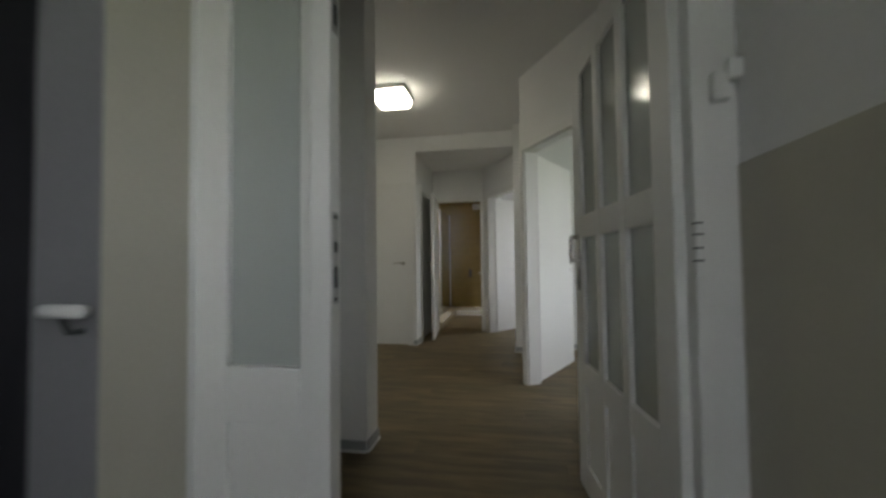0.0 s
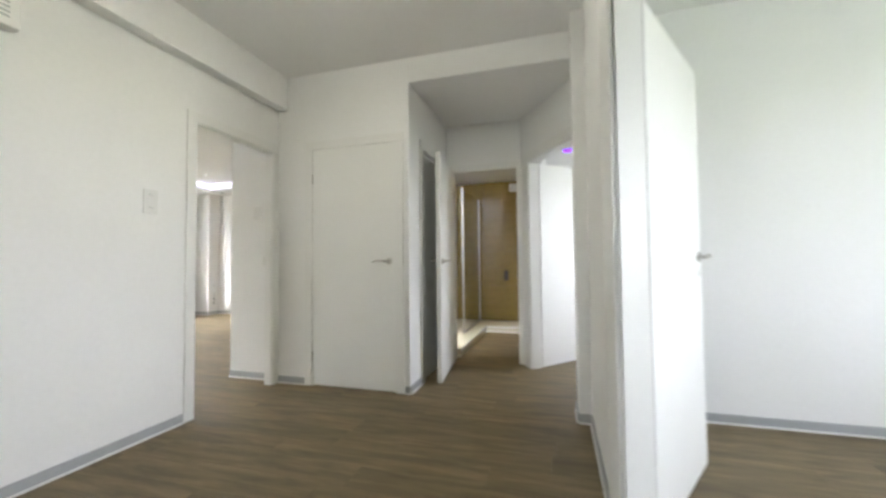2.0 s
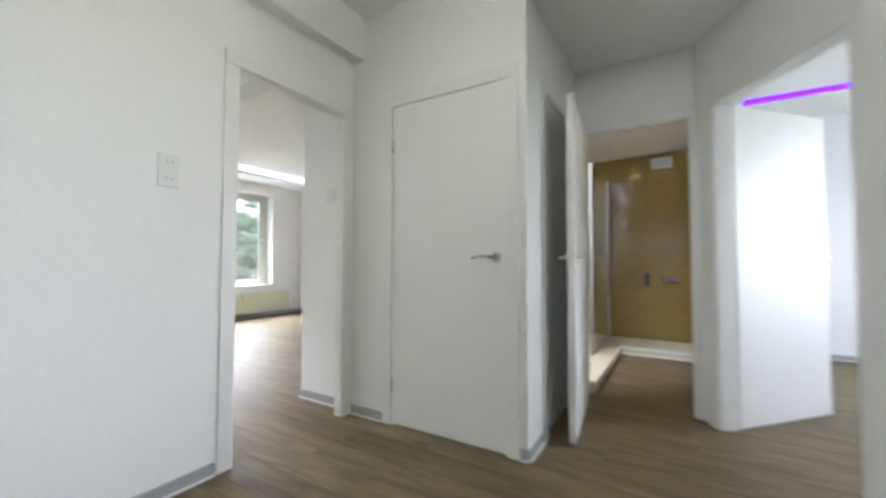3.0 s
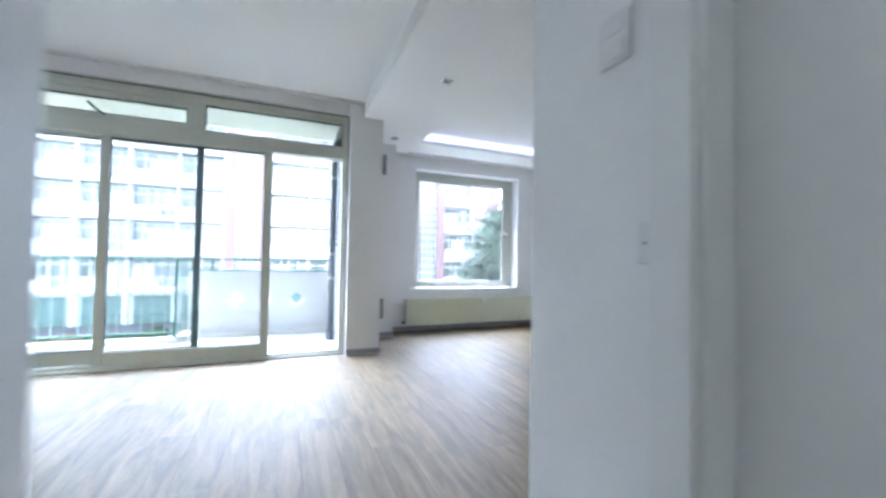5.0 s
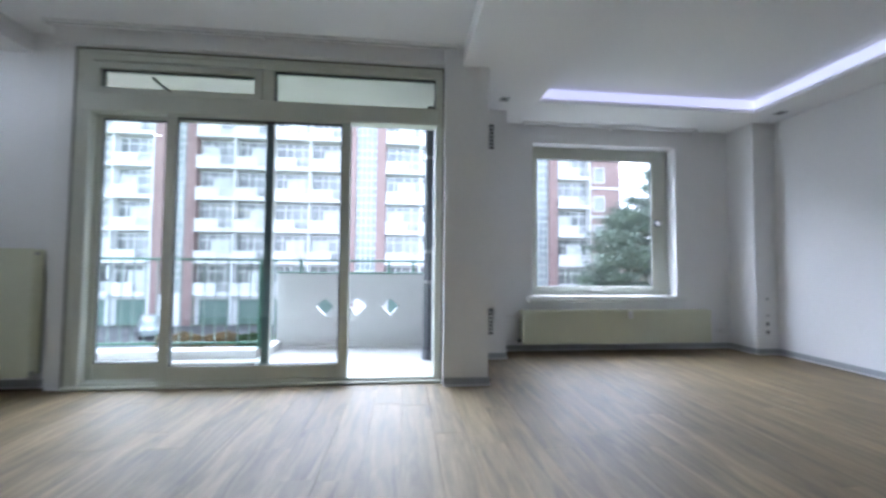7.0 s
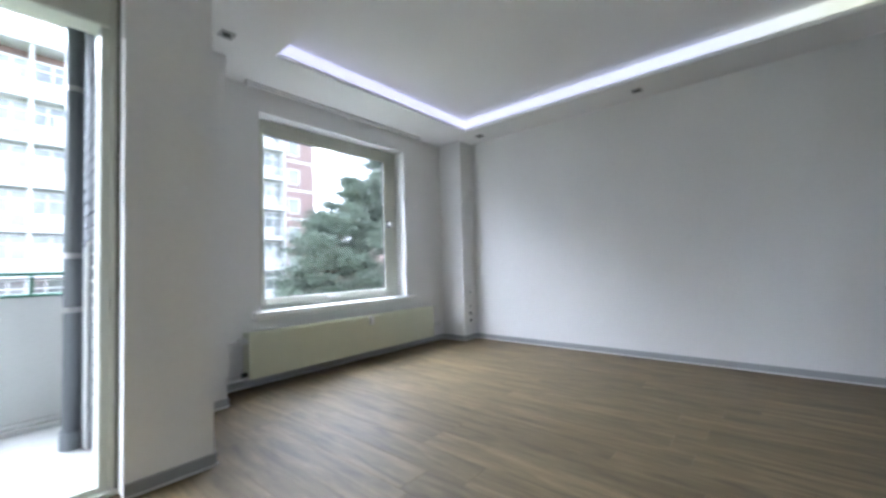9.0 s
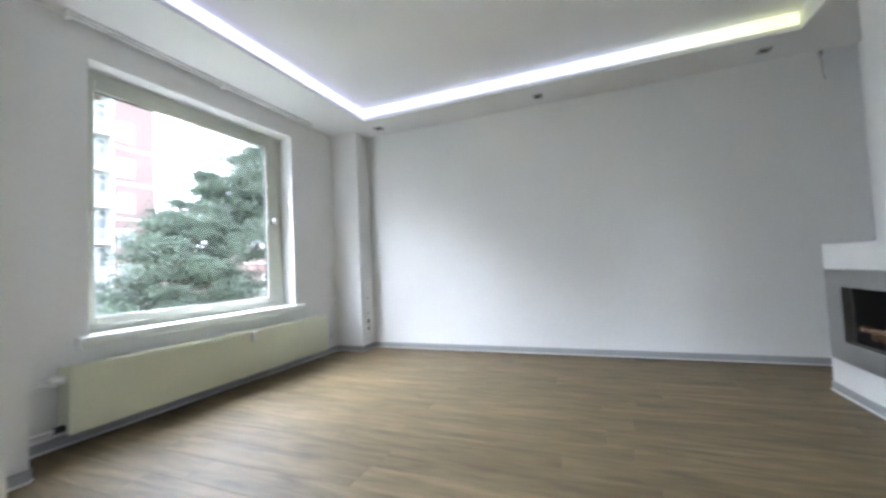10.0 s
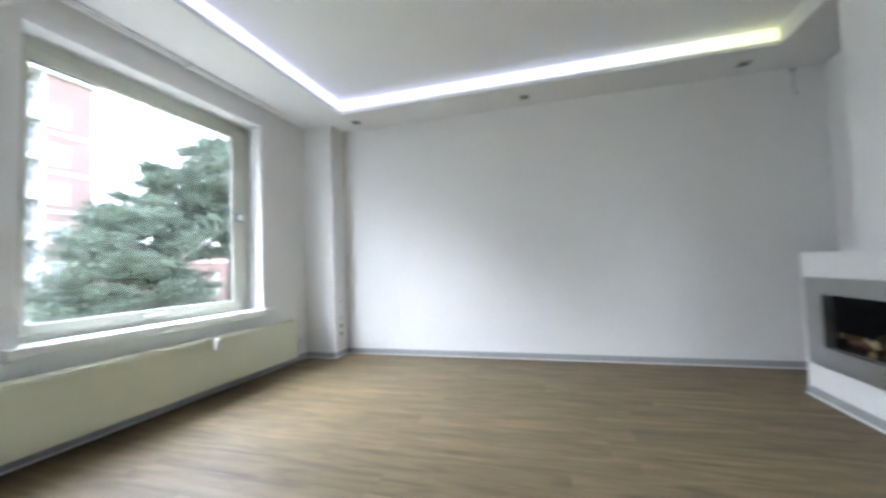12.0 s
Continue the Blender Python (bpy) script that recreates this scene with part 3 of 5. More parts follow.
for z in (0.0, 0.14, 0.28):
    part("bar", tubes(([(-0.2, 0.05, z), (0.2, 0.05, z)], 0.012), seg=8), BEAD, rack, smooth=True)
for dx in (-0.2, 0.2):
    part("post", tubes(([(dx, 0.0, 0.0), (dx, 0.05, 0.0), (dx, 0.05, 0.28), (dx, 0.0, 0.28)], 0.012), seg=8), BEAD, rack)
for k, x in enumerate((-0.5, -0.1)):
    dl = thing("bathroom_downlight", x, 7.5, 2.36, 0, "lit round bathroom ceiling spot", "downlight", "bathroom spots")
    part("ring", tubes(([(0, 0, 0.0), (0, 0, -0.010)], 0.045), seg=20), STEEL, dl)
    part("lens", tubes(([(0, 0, -0.009), (0, 0, -0.013)], 0.032), seg=20), glow("bath_spot_glow", (1.0, 0.66, 0.24), 3.2), dl)

# ---- living room ----
def frame_parts(parent, name, x0, x1, y0, y1, z0, z1, wy, wz, mat, bevel=0.006):
    """A rectangular frame in the y-z plane: two stiles and two rails; wy and wz as (low, high) widths."""
    part(name, boxes((x0, x1, y0, y0 + wy[0], z0, z1), bevel=bevel), mat, parent)
    part(name, boxes((x0, x1, y1 - wy[1], y1, z0, z1), bevel=bevel), mat, parent)
    part(name, boxes((x0 + 0.001, x1 - 0.001, y0 + wy[0], y1 - wy[1], z0, z0 + wz[0]), bevel=bevel), mat, parent)
    part(name, boxes((x0 + 0.001, x1 - 0.001, y0 + wy[0], y1 - wy[1], z1 - wz[1], z1), bevel=bevel), mat, parent)


def pane(parent, x, y0, y1, z0, z1, label="clear glass pane", mat=None):
    ob = part("pane", boxes((x - 0.004, x + 0.004, y0 - 0.006, y1 + 0.006, z0 - 0.006, z1 + 0.006)), mat or WGLASS, parent, label)
    ob.visible_shadow = False
    return ob


TINT = glass("tinted_glass", (0.81, 0.84, 0.825))
WGLASS = glass("double_glazing", (0.88, 0.87, 0.868))
slide = thing("window_1", 0, 0, 0, 0, "wide white sliding balcony door, pushed open, with transom windows", "balcony door", kind="structure")
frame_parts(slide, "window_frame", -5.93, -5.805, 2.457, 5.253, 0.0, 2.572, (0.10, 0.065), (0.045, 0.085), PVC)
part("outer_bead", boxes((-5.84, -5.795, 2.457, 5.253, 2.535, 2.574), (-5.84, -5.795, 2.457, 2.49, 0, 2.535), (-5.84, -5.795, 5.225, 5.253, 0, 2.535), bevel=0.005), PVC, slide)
part("transom_bar", boxes((-5.925, -5.795, 2.49, 5.225, 2.09, 2.235), bevel=0.012), PVC, slide)
part("mullion", boxes((-5.92, -5.812, 3.80, 3.89, 2.23, 2.49), bevel=0.006), PVC, slide)
vent = thing("vent_sash", 0, 0, 0, 0, "", "")
vent.parent = slide
for key in ("label", "category"):
    if key in vent:
        del vent[key]
frame_parts(vent, "sash", -5.88, -5.80, 2.555, 3.80, 2.232, 2.475, (0.06, 0.055), (0.05, 0.05), PVC)
pane(vent, -5.85, 2.615, 3.745, 2.282, 2.425)
part("seal", boxes((-5.858, -5.825, 2.613, 3.747, 2.414, 2.427), (-5.858, -5.825, 2.613, 3.747, 2.280, 2.289), (-5.858, -5.825, 2.613, 2.624, 2.289, 2.414), (-5.858, -5.825, 3.736, 3.747, 2.289, 2.414)), DARK, vent, "dark glazing seal")
part("casement_stay", tubes(([(-5.795, 3.13, 2.262), (-5.77, 3.11, 2.27), (-5.76, 3.06, 2.31), (-5.765, 3.02, 2.35)], 0.010), seg=8), DARK, slide, "dark window stay handle")
pane(slide, -5.86, 3.89, 5.19, 2.24, 2.487)
part("glazing_bead", boxes((-5.868, -5.835, 3.89, 5.19, 2.474, 2.489), (-5.868, -5.835, 3.89, 5.19, 2.235, 2.246), (-5.868, -5.835, 3.888, 3.900, 2.246, 2.474), (-5.868, -5.835, 5.180, 5.192, 2.246, 2.474)), DARK, slide)
part("pane_bracket", boxes((-5.856, -5.83, 5.12, 5.18, 2.24, 2.265)), DARK, slide)
# Dark olive strips paint the shadow in the gap between frame and reveal.
OLIVE = material("olive_shadow_gap", (0.085, 0.085, 0.06), 0.8, grain=0.1, stain=0.1)
part("shadow_gap_strip", boxes((-5.83, -5.791, 2.452, 5.254, 2.562, 2.5745), (-5.83, -5.791, 2.450, 2.460, 0.0, 2.562), (-5.83, -5.791, 5.244, 5.2545, 0.0, 2.562)), OLIVE, slide, "dark olive strip painting the shadow in the gap round the frame")
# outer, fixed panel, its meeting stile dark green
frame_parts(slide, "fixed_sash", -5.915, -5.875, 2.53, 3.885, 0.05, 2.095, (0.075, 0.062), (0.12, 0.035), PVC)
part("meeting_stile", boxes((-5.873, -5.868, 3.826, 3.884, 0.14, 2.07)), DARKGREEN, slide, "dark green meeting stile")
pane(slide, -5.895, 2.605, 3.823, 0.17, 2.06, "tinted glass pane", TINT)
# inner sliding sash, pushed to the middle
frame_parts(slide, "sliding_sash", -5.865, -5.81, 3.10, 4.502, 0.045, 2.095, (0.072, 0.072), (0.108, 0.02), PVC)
pane(slide, -5.838, 3.172, 4.43, 0.153, 2.075)
part("glazing_bead", boxes((-5.845, -5.822, 3.172, 4.43, 2.060, 2.078), (-5.845, -5.822, 3.172, 4.43, 0.150, 0.161), (-5.845, -5.822, 3.168, 3.180, 0.161, 2.060), (-5.845, -5.822, 4.421, 4.433, 0.161, 2.060)), DARK, slide, "dark glazing seal")
part("glazing_bead", boxes((-5.900, -5.880, 2.603, 3.10, 2.048, 2.063), (-5.900, -5.880, 2.603, 3.10, 0.167, 0.178), (-5.900, -5.880, 2.600, 2.611, 0.178, 2.048)), DARK, slide, "dark glazing seal")
part("pull_handle", tubes(([(-5.895, 2.66, 0.80), (-5.86, 2.66, 0.80), (-5.86, 2.66, 0.93), (-5.895, 2.66, 0.93)], 0.011), seg=8), DARK, slide, "dark pull handle")
part("threshold", boxes((-5.93, -5.77, 2.457, 5.253, 0.0, 0.022), bevel=0.005), PVC, slide, "pale door threshold")
part("rail_track", boxes((-5.85, -5.83, 2.53, 5.19, 0.022, 0.036)), STEEL, slide, "metal sliding track")

PIPE_GREY = material("dark_grey_handle_plate", (0.09, 0.10, 0.10), 0.5, grain=0.05, stain=0.1)
win = thing("window_2", 0, 0, 0, 0, "large white single-sash window with a deep sill", "window", kind="structure")
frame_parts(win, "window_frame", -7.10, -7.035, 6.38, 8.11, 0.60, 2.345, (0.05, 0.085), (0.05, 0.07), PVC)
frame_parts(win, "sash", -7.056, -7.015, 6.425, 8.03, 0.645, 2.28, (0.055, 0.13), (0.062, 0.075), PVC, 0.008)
pane(win, -7.046, 6.48, 7.90, 0.707, 2.205)
part("glazing_bead", boxes((-7.048, -7.028, 6.478, 7.902, 2.198, 2.208), (-7.048, -7.028, 6.478, 7.902, 0.704, 0.711), (-7.048, -7.028, 7.895, 7.903, 0.71, 2.2), (-7.048, -7.028, 6.477, 6.484, 0.71, 2.2)), DARK, win, "dark glazing seal")
part("window_handle", boxes((-7.016, -6.998, 7.925, 7.990, 1.425, 1.500), bevel=0.004), PIPE_GREY, win, "metal window handle")
part("handle_lever", boxes((-7.0, -6.965, 7.945, 8.000, 1.437, 1.488), bevel=0.006), PLATE, win, "metal window handle")
part("side_catch", boxes((-7.016, -6.998, 6.43, 6.46, 1.39, 1.44), bevel=0.004), CHROME, win)
part("foot_catch", boxes((-7.016, -6.985, 7.12, 7.26, 0.66, 0.68), bevel=0.006), PLATE, win)
part("window_sill", boxes((-7.04, -6.825, 6.31, 8.205, 0.553, 0.606), bevel=0.006), TRIM, win, "white window sill")
part("sill_apron", boxes((-6.875, -6.84, 6.33, 8.185, 0.535, 0.553)), TRIM, win)


def curtain_rail(y0, y1, x, z, label):
    ob = thing("curtain_rail", x, 0, z, 0, label, "curtain rail")
    part("rail", boxes((-0.02, 0.02, y0, y1, -0.022, 0.0), bevel=0.003), TRIM, ob)
    part("groove", boxes((-0.004, 0.004, y0, y1, -0.0225, -0.020)), SKIRT, ob)
    for y in (y0, (y0 + y1) / 2, y1):
        part("rail_end", boxes((-0.028, 0.028, y - 0.012, y + 0.012, -0.05, 0.0), bevel=0.004), TRIM, ob)
    return ob


curtain_rail(2.34, 5.36, -5.67, LIV_H, "white ceiling curtain rail above the balcony door")
curtain_rail(6.25, 8.30, -6.80, DROP_H, "white ceiling curtain rail above the window")


def panel_radiator(name, x, y0, y1, z0, z1, depth, label):
    """A flat panel radiator facing +x, its front at x."""
    ob = thing(name, x, (y0 + y1) / 2, 0, 0, label, "radiator")
    h = (y1 - y0) / 2
    part("front_panel", boxes((-0.012, -0.003, -h, h, z0, z1), (-0.0035, 0.0, -h + 0.012, h - 0.012, z0 + 0.018, z1 - 0.018), bevel=0.0015), CREAM, ob)
    part("back_panel", boxes((-depth, -depth + 0.012, -h, h, z0 + 0.01, z1 - 0.01), bevel=0.004), CREAM, ob)
    for s in (-1, 1):
        y = s * (h - 0.004)
        part("side_cover", boxes((-depth + 0.004, -0.006, y - 0.004, y + 0.004, z0 + 0.015, z1 - 0.004), bevel=0.002), CREAM, ob)
    for k in range(2):
        xx = -depth + 0.018 + k * (depth - 0.05)
        part("top_grille_bar", boxes((xx, xx + 0.012, -h + 0.01, h - 0.01, z1 - 0.018, z1 - 0.006)), CREAM, ob)
    n = int(2 * h / 0.035)
    bm = bmesh.new()
    for k in range(n):
        y = -h + 0.02 + k * (2 * h - 0.04) / n
        box(bm, -depth + 0.014, -0.014, y, y + 0.003, z0 + 0.02, z1 - 0.02)
    part("convector_fins", bm, CREAM, ob)
    return ob


rad = panel_radiator("radiator", -6.70, 6.21, 8.385, 0.10, 0.465, 0.13, "long cream panel radiator under the window")
part("heat_meter", boxes((0.0, 0.028, 0.10, 0.145, 0.375, 0.455), bevel=0.005), PLATE, rad, "small white heat meter")
part("valve", tubes(([(-0.06, -1.09, 0.40), (-0.06, -1.15, 0.40)], 0.024), seg=12), PLATE, rad, "white thermostat valve", smooth=False)
part("pipe", tubes(([(-0.06, -1.10, 0.40), (-0.06, -1.33, 0.40)], 0.010), seg=10), BEAD, rad, smooth=True)
part("return_valve", tubes(([(-0.06, -1.08, 0.135), (-0.06, -1.13, 0.135)], 0.020), seg=12), DARK, rad, "dark return valve")
part("pipe", tubes(([(-0.06, -1.12, 0.135), (-0.06, -1.33, 0.135)], 0.009), seg=10), BEAD, rad, smooth=True)
for y in (-0.8, 0.8):
    part("wall_bracket", boxes((-0.18, -0.12, y - 0.015, y + 0.015, 0.14, 0.42)), BEAD, rad)

rad2 = panel_radiator("radiator", -5.735, 1.80, 2.275, 0.11, 1.035, 0.10, "tall cream panel radiator beside the balcony door")
part("heat_meter", boxes((0.0, 0.028, -0.045, 0.0, 0.76, 0.85), bevel=0.005), PLATE, rad2, "small grey-white heat meter")
part("valve", tubes(([(-0.05, -0.235, 0.135), (-0.05, -0.27, 0.135)], 0.018), seg=12), DARK, rad2, "dark valve")
part("pipe", tubes(([(-0.05, -0.26, 0.135), (-0.05, -0.34, 0.135)], 0.010), seg=10), BEAD, rad2, smooth=True)
part("plug", tubes(([(-0.03, 0.236, 1.0), (-0.03, 0.25, 1.0)], 0.013), seg=12), STEEL, rad2)
part("plug", tubes(([(-0.03, 0.236, 0.14), (-0.03, 0.25, 0.14)], 0.013), seg=12), STEEL, rad2)
for z in (0.25, 0.9):
    part("wall_bracket", boxes((-0.147, -0.10, -0.10, 0.10, z - 0.015, z + 0.015)), BEAD, rad2)


def wall_vent(x, y, z, rz, label):
    """A narrow upright ventilation grille; local -y faces the room."""
    ob = thing("vent_grille", x, y, z, rz, label, "vent grille", "upright vent grilles")
    part("backing", boxes((-0.03, 0.03, -0.003, 0.0, -0.13, 0.13)), DARK, ob)
    for x0, x1 in ((-0.034, -0.026), (0.026, 0.034)):
        part("frame", boxes((x0, x1, -0.008, 0.0, -0.135, 0.135)), PLATE, ob)
    for k in range(8):
        z0 = -0.135 + k * 0.0378
        part("slat", boxes((-0.026, 0.026, -0.008, -0.002, z0, z0 + 0.012)), PLATE, ob)
    return ob


wall_vent(-5.815, 1.72, 2.40, 180, "upright ventilation grille high on the corner pilaster")
wall_vent(-5.785, 1.72, 0.41, 180, "upright ventilation grille low on the corner pilaster")
wall_vent(-6.53, 5.82, 2.265, 90, "upright ventilation grille high beside the window bay")
wall_vent(-6.53, 5.82, 0.37, 90, "upright ventilation grille low beside the window bay")

# fireplace
fp = thing("fireplace", -2.58, 7.63, 0, 0, "low white fireplace with a brushed steel surround and log fire box", "fireplace")
o = (-0.35, 0.43, 0.367, 0.700)      # opening: y from, y to, z from, z to
part("body", ring_box(0.0, 0.61, -0.665, 0.720, 0.0, 0.965, *o), WALL, fp, "white plastered body")
y0, y1, z0, z1 = -0.52, 0.600, 0.243, 0.803
part("surround", ring_box(-0.05, -0.002, y0, y1, z0, z1, *o), STEEL, fp, "brushed steel surround")
part("fire_box", ring_box(0.0, 0.28, *o, o[0] + 0.006, o[1] - 0.006, o[2] + 0.006, o[3] - 0.006), BLACK, fp, "black fire box")
part("back_plate", boxes((0.28, 0.30, *o)), BLACK, fp, "black back plate")
BARK = material("ceramic_bark", (0.10, 0.055, 0.030), 0.85, grain=0.4, grain_scale=50, stain=0.3, stain_scale=12, bump=0.8, bump_scale=70)
CUT = material("ceramic_cut_wood", (0.45, 0.34, 0.20), 0.8, grain=0.2, grain_scale=80, stain=0.2, stain_scale=20)
random.seed(4)
for x, y, z, a, t, ln, r in ((0.10, -0.28, 0.352, 75, 2, 0.17, 0.026), (0.15, -0.08, 0.354, 105, -3, 0.20, 0.028), (0.13, 0.14, 0.352, 84, 2, 0.19, 0.026),
                             (0.09, 0.33, 0.352, 98, 0, 0.16, 0.026), (0.06, -0.20, 0.392, 30, 12, 0.15, 0.023), (0.10, -0.02, 0.398, 150, 10, 0.16, 0.022),
                             (0.06, 0.10, 0.350, 12, 0, 0.13, 0.024), (0.11, 0.23, 0.396, 40, 8, 0.14, 0.022), (0.05, -0.36, 0.350, 20, 0, 0.12, 0.024),
                             (0.19, 0.36, 0.352, 70, 0, 0.14, 0.024), (0.20, -0.30, 0.352, 110, 0, 0.16, 0.024), (0.07, 0.40, 0.392, 125, 6, 0.11, 0.020)):
    log = thing("ceramic_log", -2.58 + x, 7.67 + y * 0.86, z + 0.047, a, "brown ceramic log with pale cut ends in the fire box", "log", "fire logs")
    pts, rad_ = [], []
    for q in range(7):
        u = (q / 6 - 0.5) * ln
        pts.append((u, random.uniform(-0.006, 0.006), math.sin(radians(t)) * u + random.uniform(-0.004, 0.004)))
        rad_.append(r * random.uniform(0.86, 1.12))
    part("bark", tubes((pts, rad_), seg=12), BARK, log, smooth=True)
    for e, q in ((-1, 0), (1, 6)):
        c = Vector(pts[q])
        part("cut_end", tubes(([c, c + Vector((e * 0.006, 0, 0))], rad_[q] * 0.88), seg=12), CUT, log, "pale cut end")


def ceiling_spot(x, y, z, lit=False, group="coffer spots", label="dark square recessed ceiling spot, off"):
    ob = thing("ceiling_spot", x, y, z, 0, label, "ceiling spot", group)
    if lit:
        part("ring", tubes(([(0, 0, 0), (0, 0, -0.008)], 0.052), seg=24), PLATE, ob)
        part("lens", tubes(([(0, 0, -0.007), (0, 0, -0.011)], 0.038), seg=24), SPOTGLOW, ob, "glowing lens")
        return ob
    for b in ((-0.045, 0.045, -0.045, -0.030), (-0.045, 0.045, 0.030, 0.045), (-0.045, -0.030, -0.030, 0.030), (0.030, 0.045, -0.030, 0.030)):
        part("rim", boxes((*b, -0.008, 0.0)), STEEL, ob)
    part("bulb", tubes(([(0, 0, 0), (0, 0, -0.004)], 0.028), seg=16), DARK, ob, "dark unlit bulb")
    return ob


for x in (-6.23, -4.43, -2.64):
    ceiling_spot(x, 8.80, DROP_H)
for x in (-6.25, -4.54, -2.83):
    ceiling_spot(x, 5.885, DROP_H)
for x in (-5.28, -4.0):
    ceiling_spot(x, 1.84, DROP_H, True, "bulkhead spots", "lit round downlight in the white bulkhead")

# pendant: slender gold leaf-shaped bars on wires
GOLD = material("brushed_gold", (0.80, 0.62, 0.26), 0.3, metal=1.0, grain=0.05, stain=0.05, stain_scale=10)
GOLDGLOW = glow("gold_lamp_glow", (1.0, 0.86, 0.45), 0.10)
pen = thing("pendant_lamp", -3.95, 2.93, 1.575, 3, "slender lit gold pendant lamp with pointed ends", "pendant lamp")
for name, off, mat_, zz in (("gold_bar", -0.035, GOLD, 0.012), ("gold_bar", 0.035, GOLD, 0.012), ("light_bar", -0.017, GOLDGLOW, -0.004), ("light_bar", 0.017, GOLDGLOW, -0.004)):
    bm = bmesh.new()
    rows = []
    for k in range(25):
        u = -1 + 2 * k / 24
        w = (1 - abs(u) ** 2.2)
        c = off * w
        hw = 0.0025 + 0.011 * w
        rows.append([bm.verts.new((u * 0.70, c + sy * hw, zz * w + sz)) for sy, sz in ((-1, -0.005), (1, -0.005), (1, 0.006), (-1, 0.006))])
    for a, b in zip(rows, rows[1:]):
        for q in range(4):
            bm.faces.new((a[q], a[(q + 1) % 4], b[(q + 1) % 4], b[q]))
    bm.faces.new(rows[0])
    bm.faces.new(rows[-1])
    part(name, bm, mat_, pen)
for s in (-1, 1):
    part("tip", tubes(([(s * 0.70, 0, 0), (s * 0.79, 0, -0.012)], [0.004, 0.001]), seg=8), GOLD, pen)
    wire = part("wire", tubes(([(s * 0.50, 0, 0.02), (s * 0.50, 0, LIV_H - 1.575)], 0.0022), seg=6), STEEL, pen, "thin steel wire")
    part("wire_grip", tubes(([(s * 0.50, 0, 0.02), (s * 0.50, 0, 0.06)], 0.006), seg=8), DARK, wire)
    part("height_adjuster", tubes(([(s * 0.50, 0, 0.55), (s * 0.50, 0, 0.66)], 0.017), seg=14), CHROME, wire, "chrome height adjuster")
    part("ceiling_cup", tubes(([(s * 0.50, 0, LIV_H - 1.575 - 0.02), (s * 0.50, 0, LIV_H - 1.575)], 0.03), seg=14), CHROME, wire)

wall_plate("light_switch", -5.50, 1.53, 1.03, 180, "white light switch on the south wall", 0.082, 0.12, 2)
wall_plate("socket", -6.88, 8.64, 0.20, 90, "white socket low beside the pilaster", 0.12, 0.06, 1, "socket", True)
for z, lab in ((0.60, "small grey cable outlet on the pilaster"), (0.42, "small grey cable outlet on the pilaster"), (0.33, "small dark cable outlet on the pilaster"), (0.24, "small dark cable outlet on the pilaster")):
    ob = thing("cable_outlet", -6.53, 8.90, z, 90, lab, "cable outlet", "cable outlets")
    part("rim", tubes(([(0, 0, 0), (0, -0.006, 0)], 0.022), seg=16), PLATE if z > 0.4 else SKIRT, ob)
    part("hole", tubes(([(0, -0.005, 0), (0, -0.0075, 0)], 0.013), seg=16), SKIRT if z > 0.4 else DARK, ob)
for x in (-6.46,):
    cb = thing("loose_cable", x, 9.03, DROP_H, 0, "short white cable hanging from the ceiling at the wall", "cable")
    part("lead", tubes(([(0, -0.012, 0), (0.0, -0.014, -0.05), (-0.02, -0.022, -0.12), (-0.03, -0.02, -0.17), (0.0, -0.016, -0.21), (0.015, -0.014, -0.26)], 0.004), seg=6), PLATE, cb, smooth=True)
    part("clip", boxes((-0.01, 0.01, -0.018, 0.0, -0.03, 0.0)), PLATE, cb)

cable = thing("loose_cable", -2.2, 9.03, 2.54, 0, "thin grey loose cable end hanging on the wall", "cable")
part("cap", boxes((-0.012, 0.012, -0.02, -0.001, -0.03, 0.005), bevel=0.003), SKIRT, cable)
part("wire", tubes(([(0, -0.008, -0.03), (0.004, -0.012, -0.12), (-0.004, -0.016, -0.17), (0.014, -0.02, -0.24)], 0.004), seg=6), SKIRT, cable, smooth=True)

# ---- balcony ----
CONC = material("pale_balcony_concrete", (0.52, 0.52, 0.50), 0.8, grain=0.06, grain_scale=40, stain=0.08, stain_scale=2, bump=0.2, bump_scale=60)
PARA = material("white_parapet_render", (0.60, 0.60, 0.585), 0.8, grain=0.03, stain=0.05, bump=0.2, bump_scale=50)
# Railing bars in a paler green than the rails and posts.
BARGREEN = material("pale_green_bar_paint", (0.22, 0.28, 0.25), 0.5, grain=0.06, stain=0.1)
GREENP = material("green_rail_paint", (0.045, 0.15, 0.09), 0.4, grain=0.05, stain=0.1)
PIPE = material("grey_zinc_pipe", (0.16, 0.17, 0.18), 0.45, metal=0.4, grain=0.05, stain=0.1)
BRICK = material("red_brick", (0.36, 0.20, 0.16), 0.85, grain=0.12, stain=0.1, bump=0.3)

block("floor_balcony", "pale concrete balcony floor", CONC, (-7.20, -5.93, 3.48, 5.255, -0.16, 0.008), (-6.85, -5.93, 1.45, 3.48, -0.16, 0.008), category="floor")
block("ceiling_balcony", "white concrete slab of the balcony above", CONC, (-7.30, -6.05, 1.2, 5.255, 2.72, 2.88), category="ceiling")
block("curb_balcony", "white concrete curb along the balcony edge", PARA, (-6.85, -6.68, 1.45, 3.50, 0.008, 0.085), (-7.20, -6.85, 3.48, 3.60, 0.008, 0.085), category="curb")
block("wall_balcony_south", "brick side wall of the balcony", BRICK, (-7.30, -6.05, 1.2, 1.45, -4.4, 2.88))
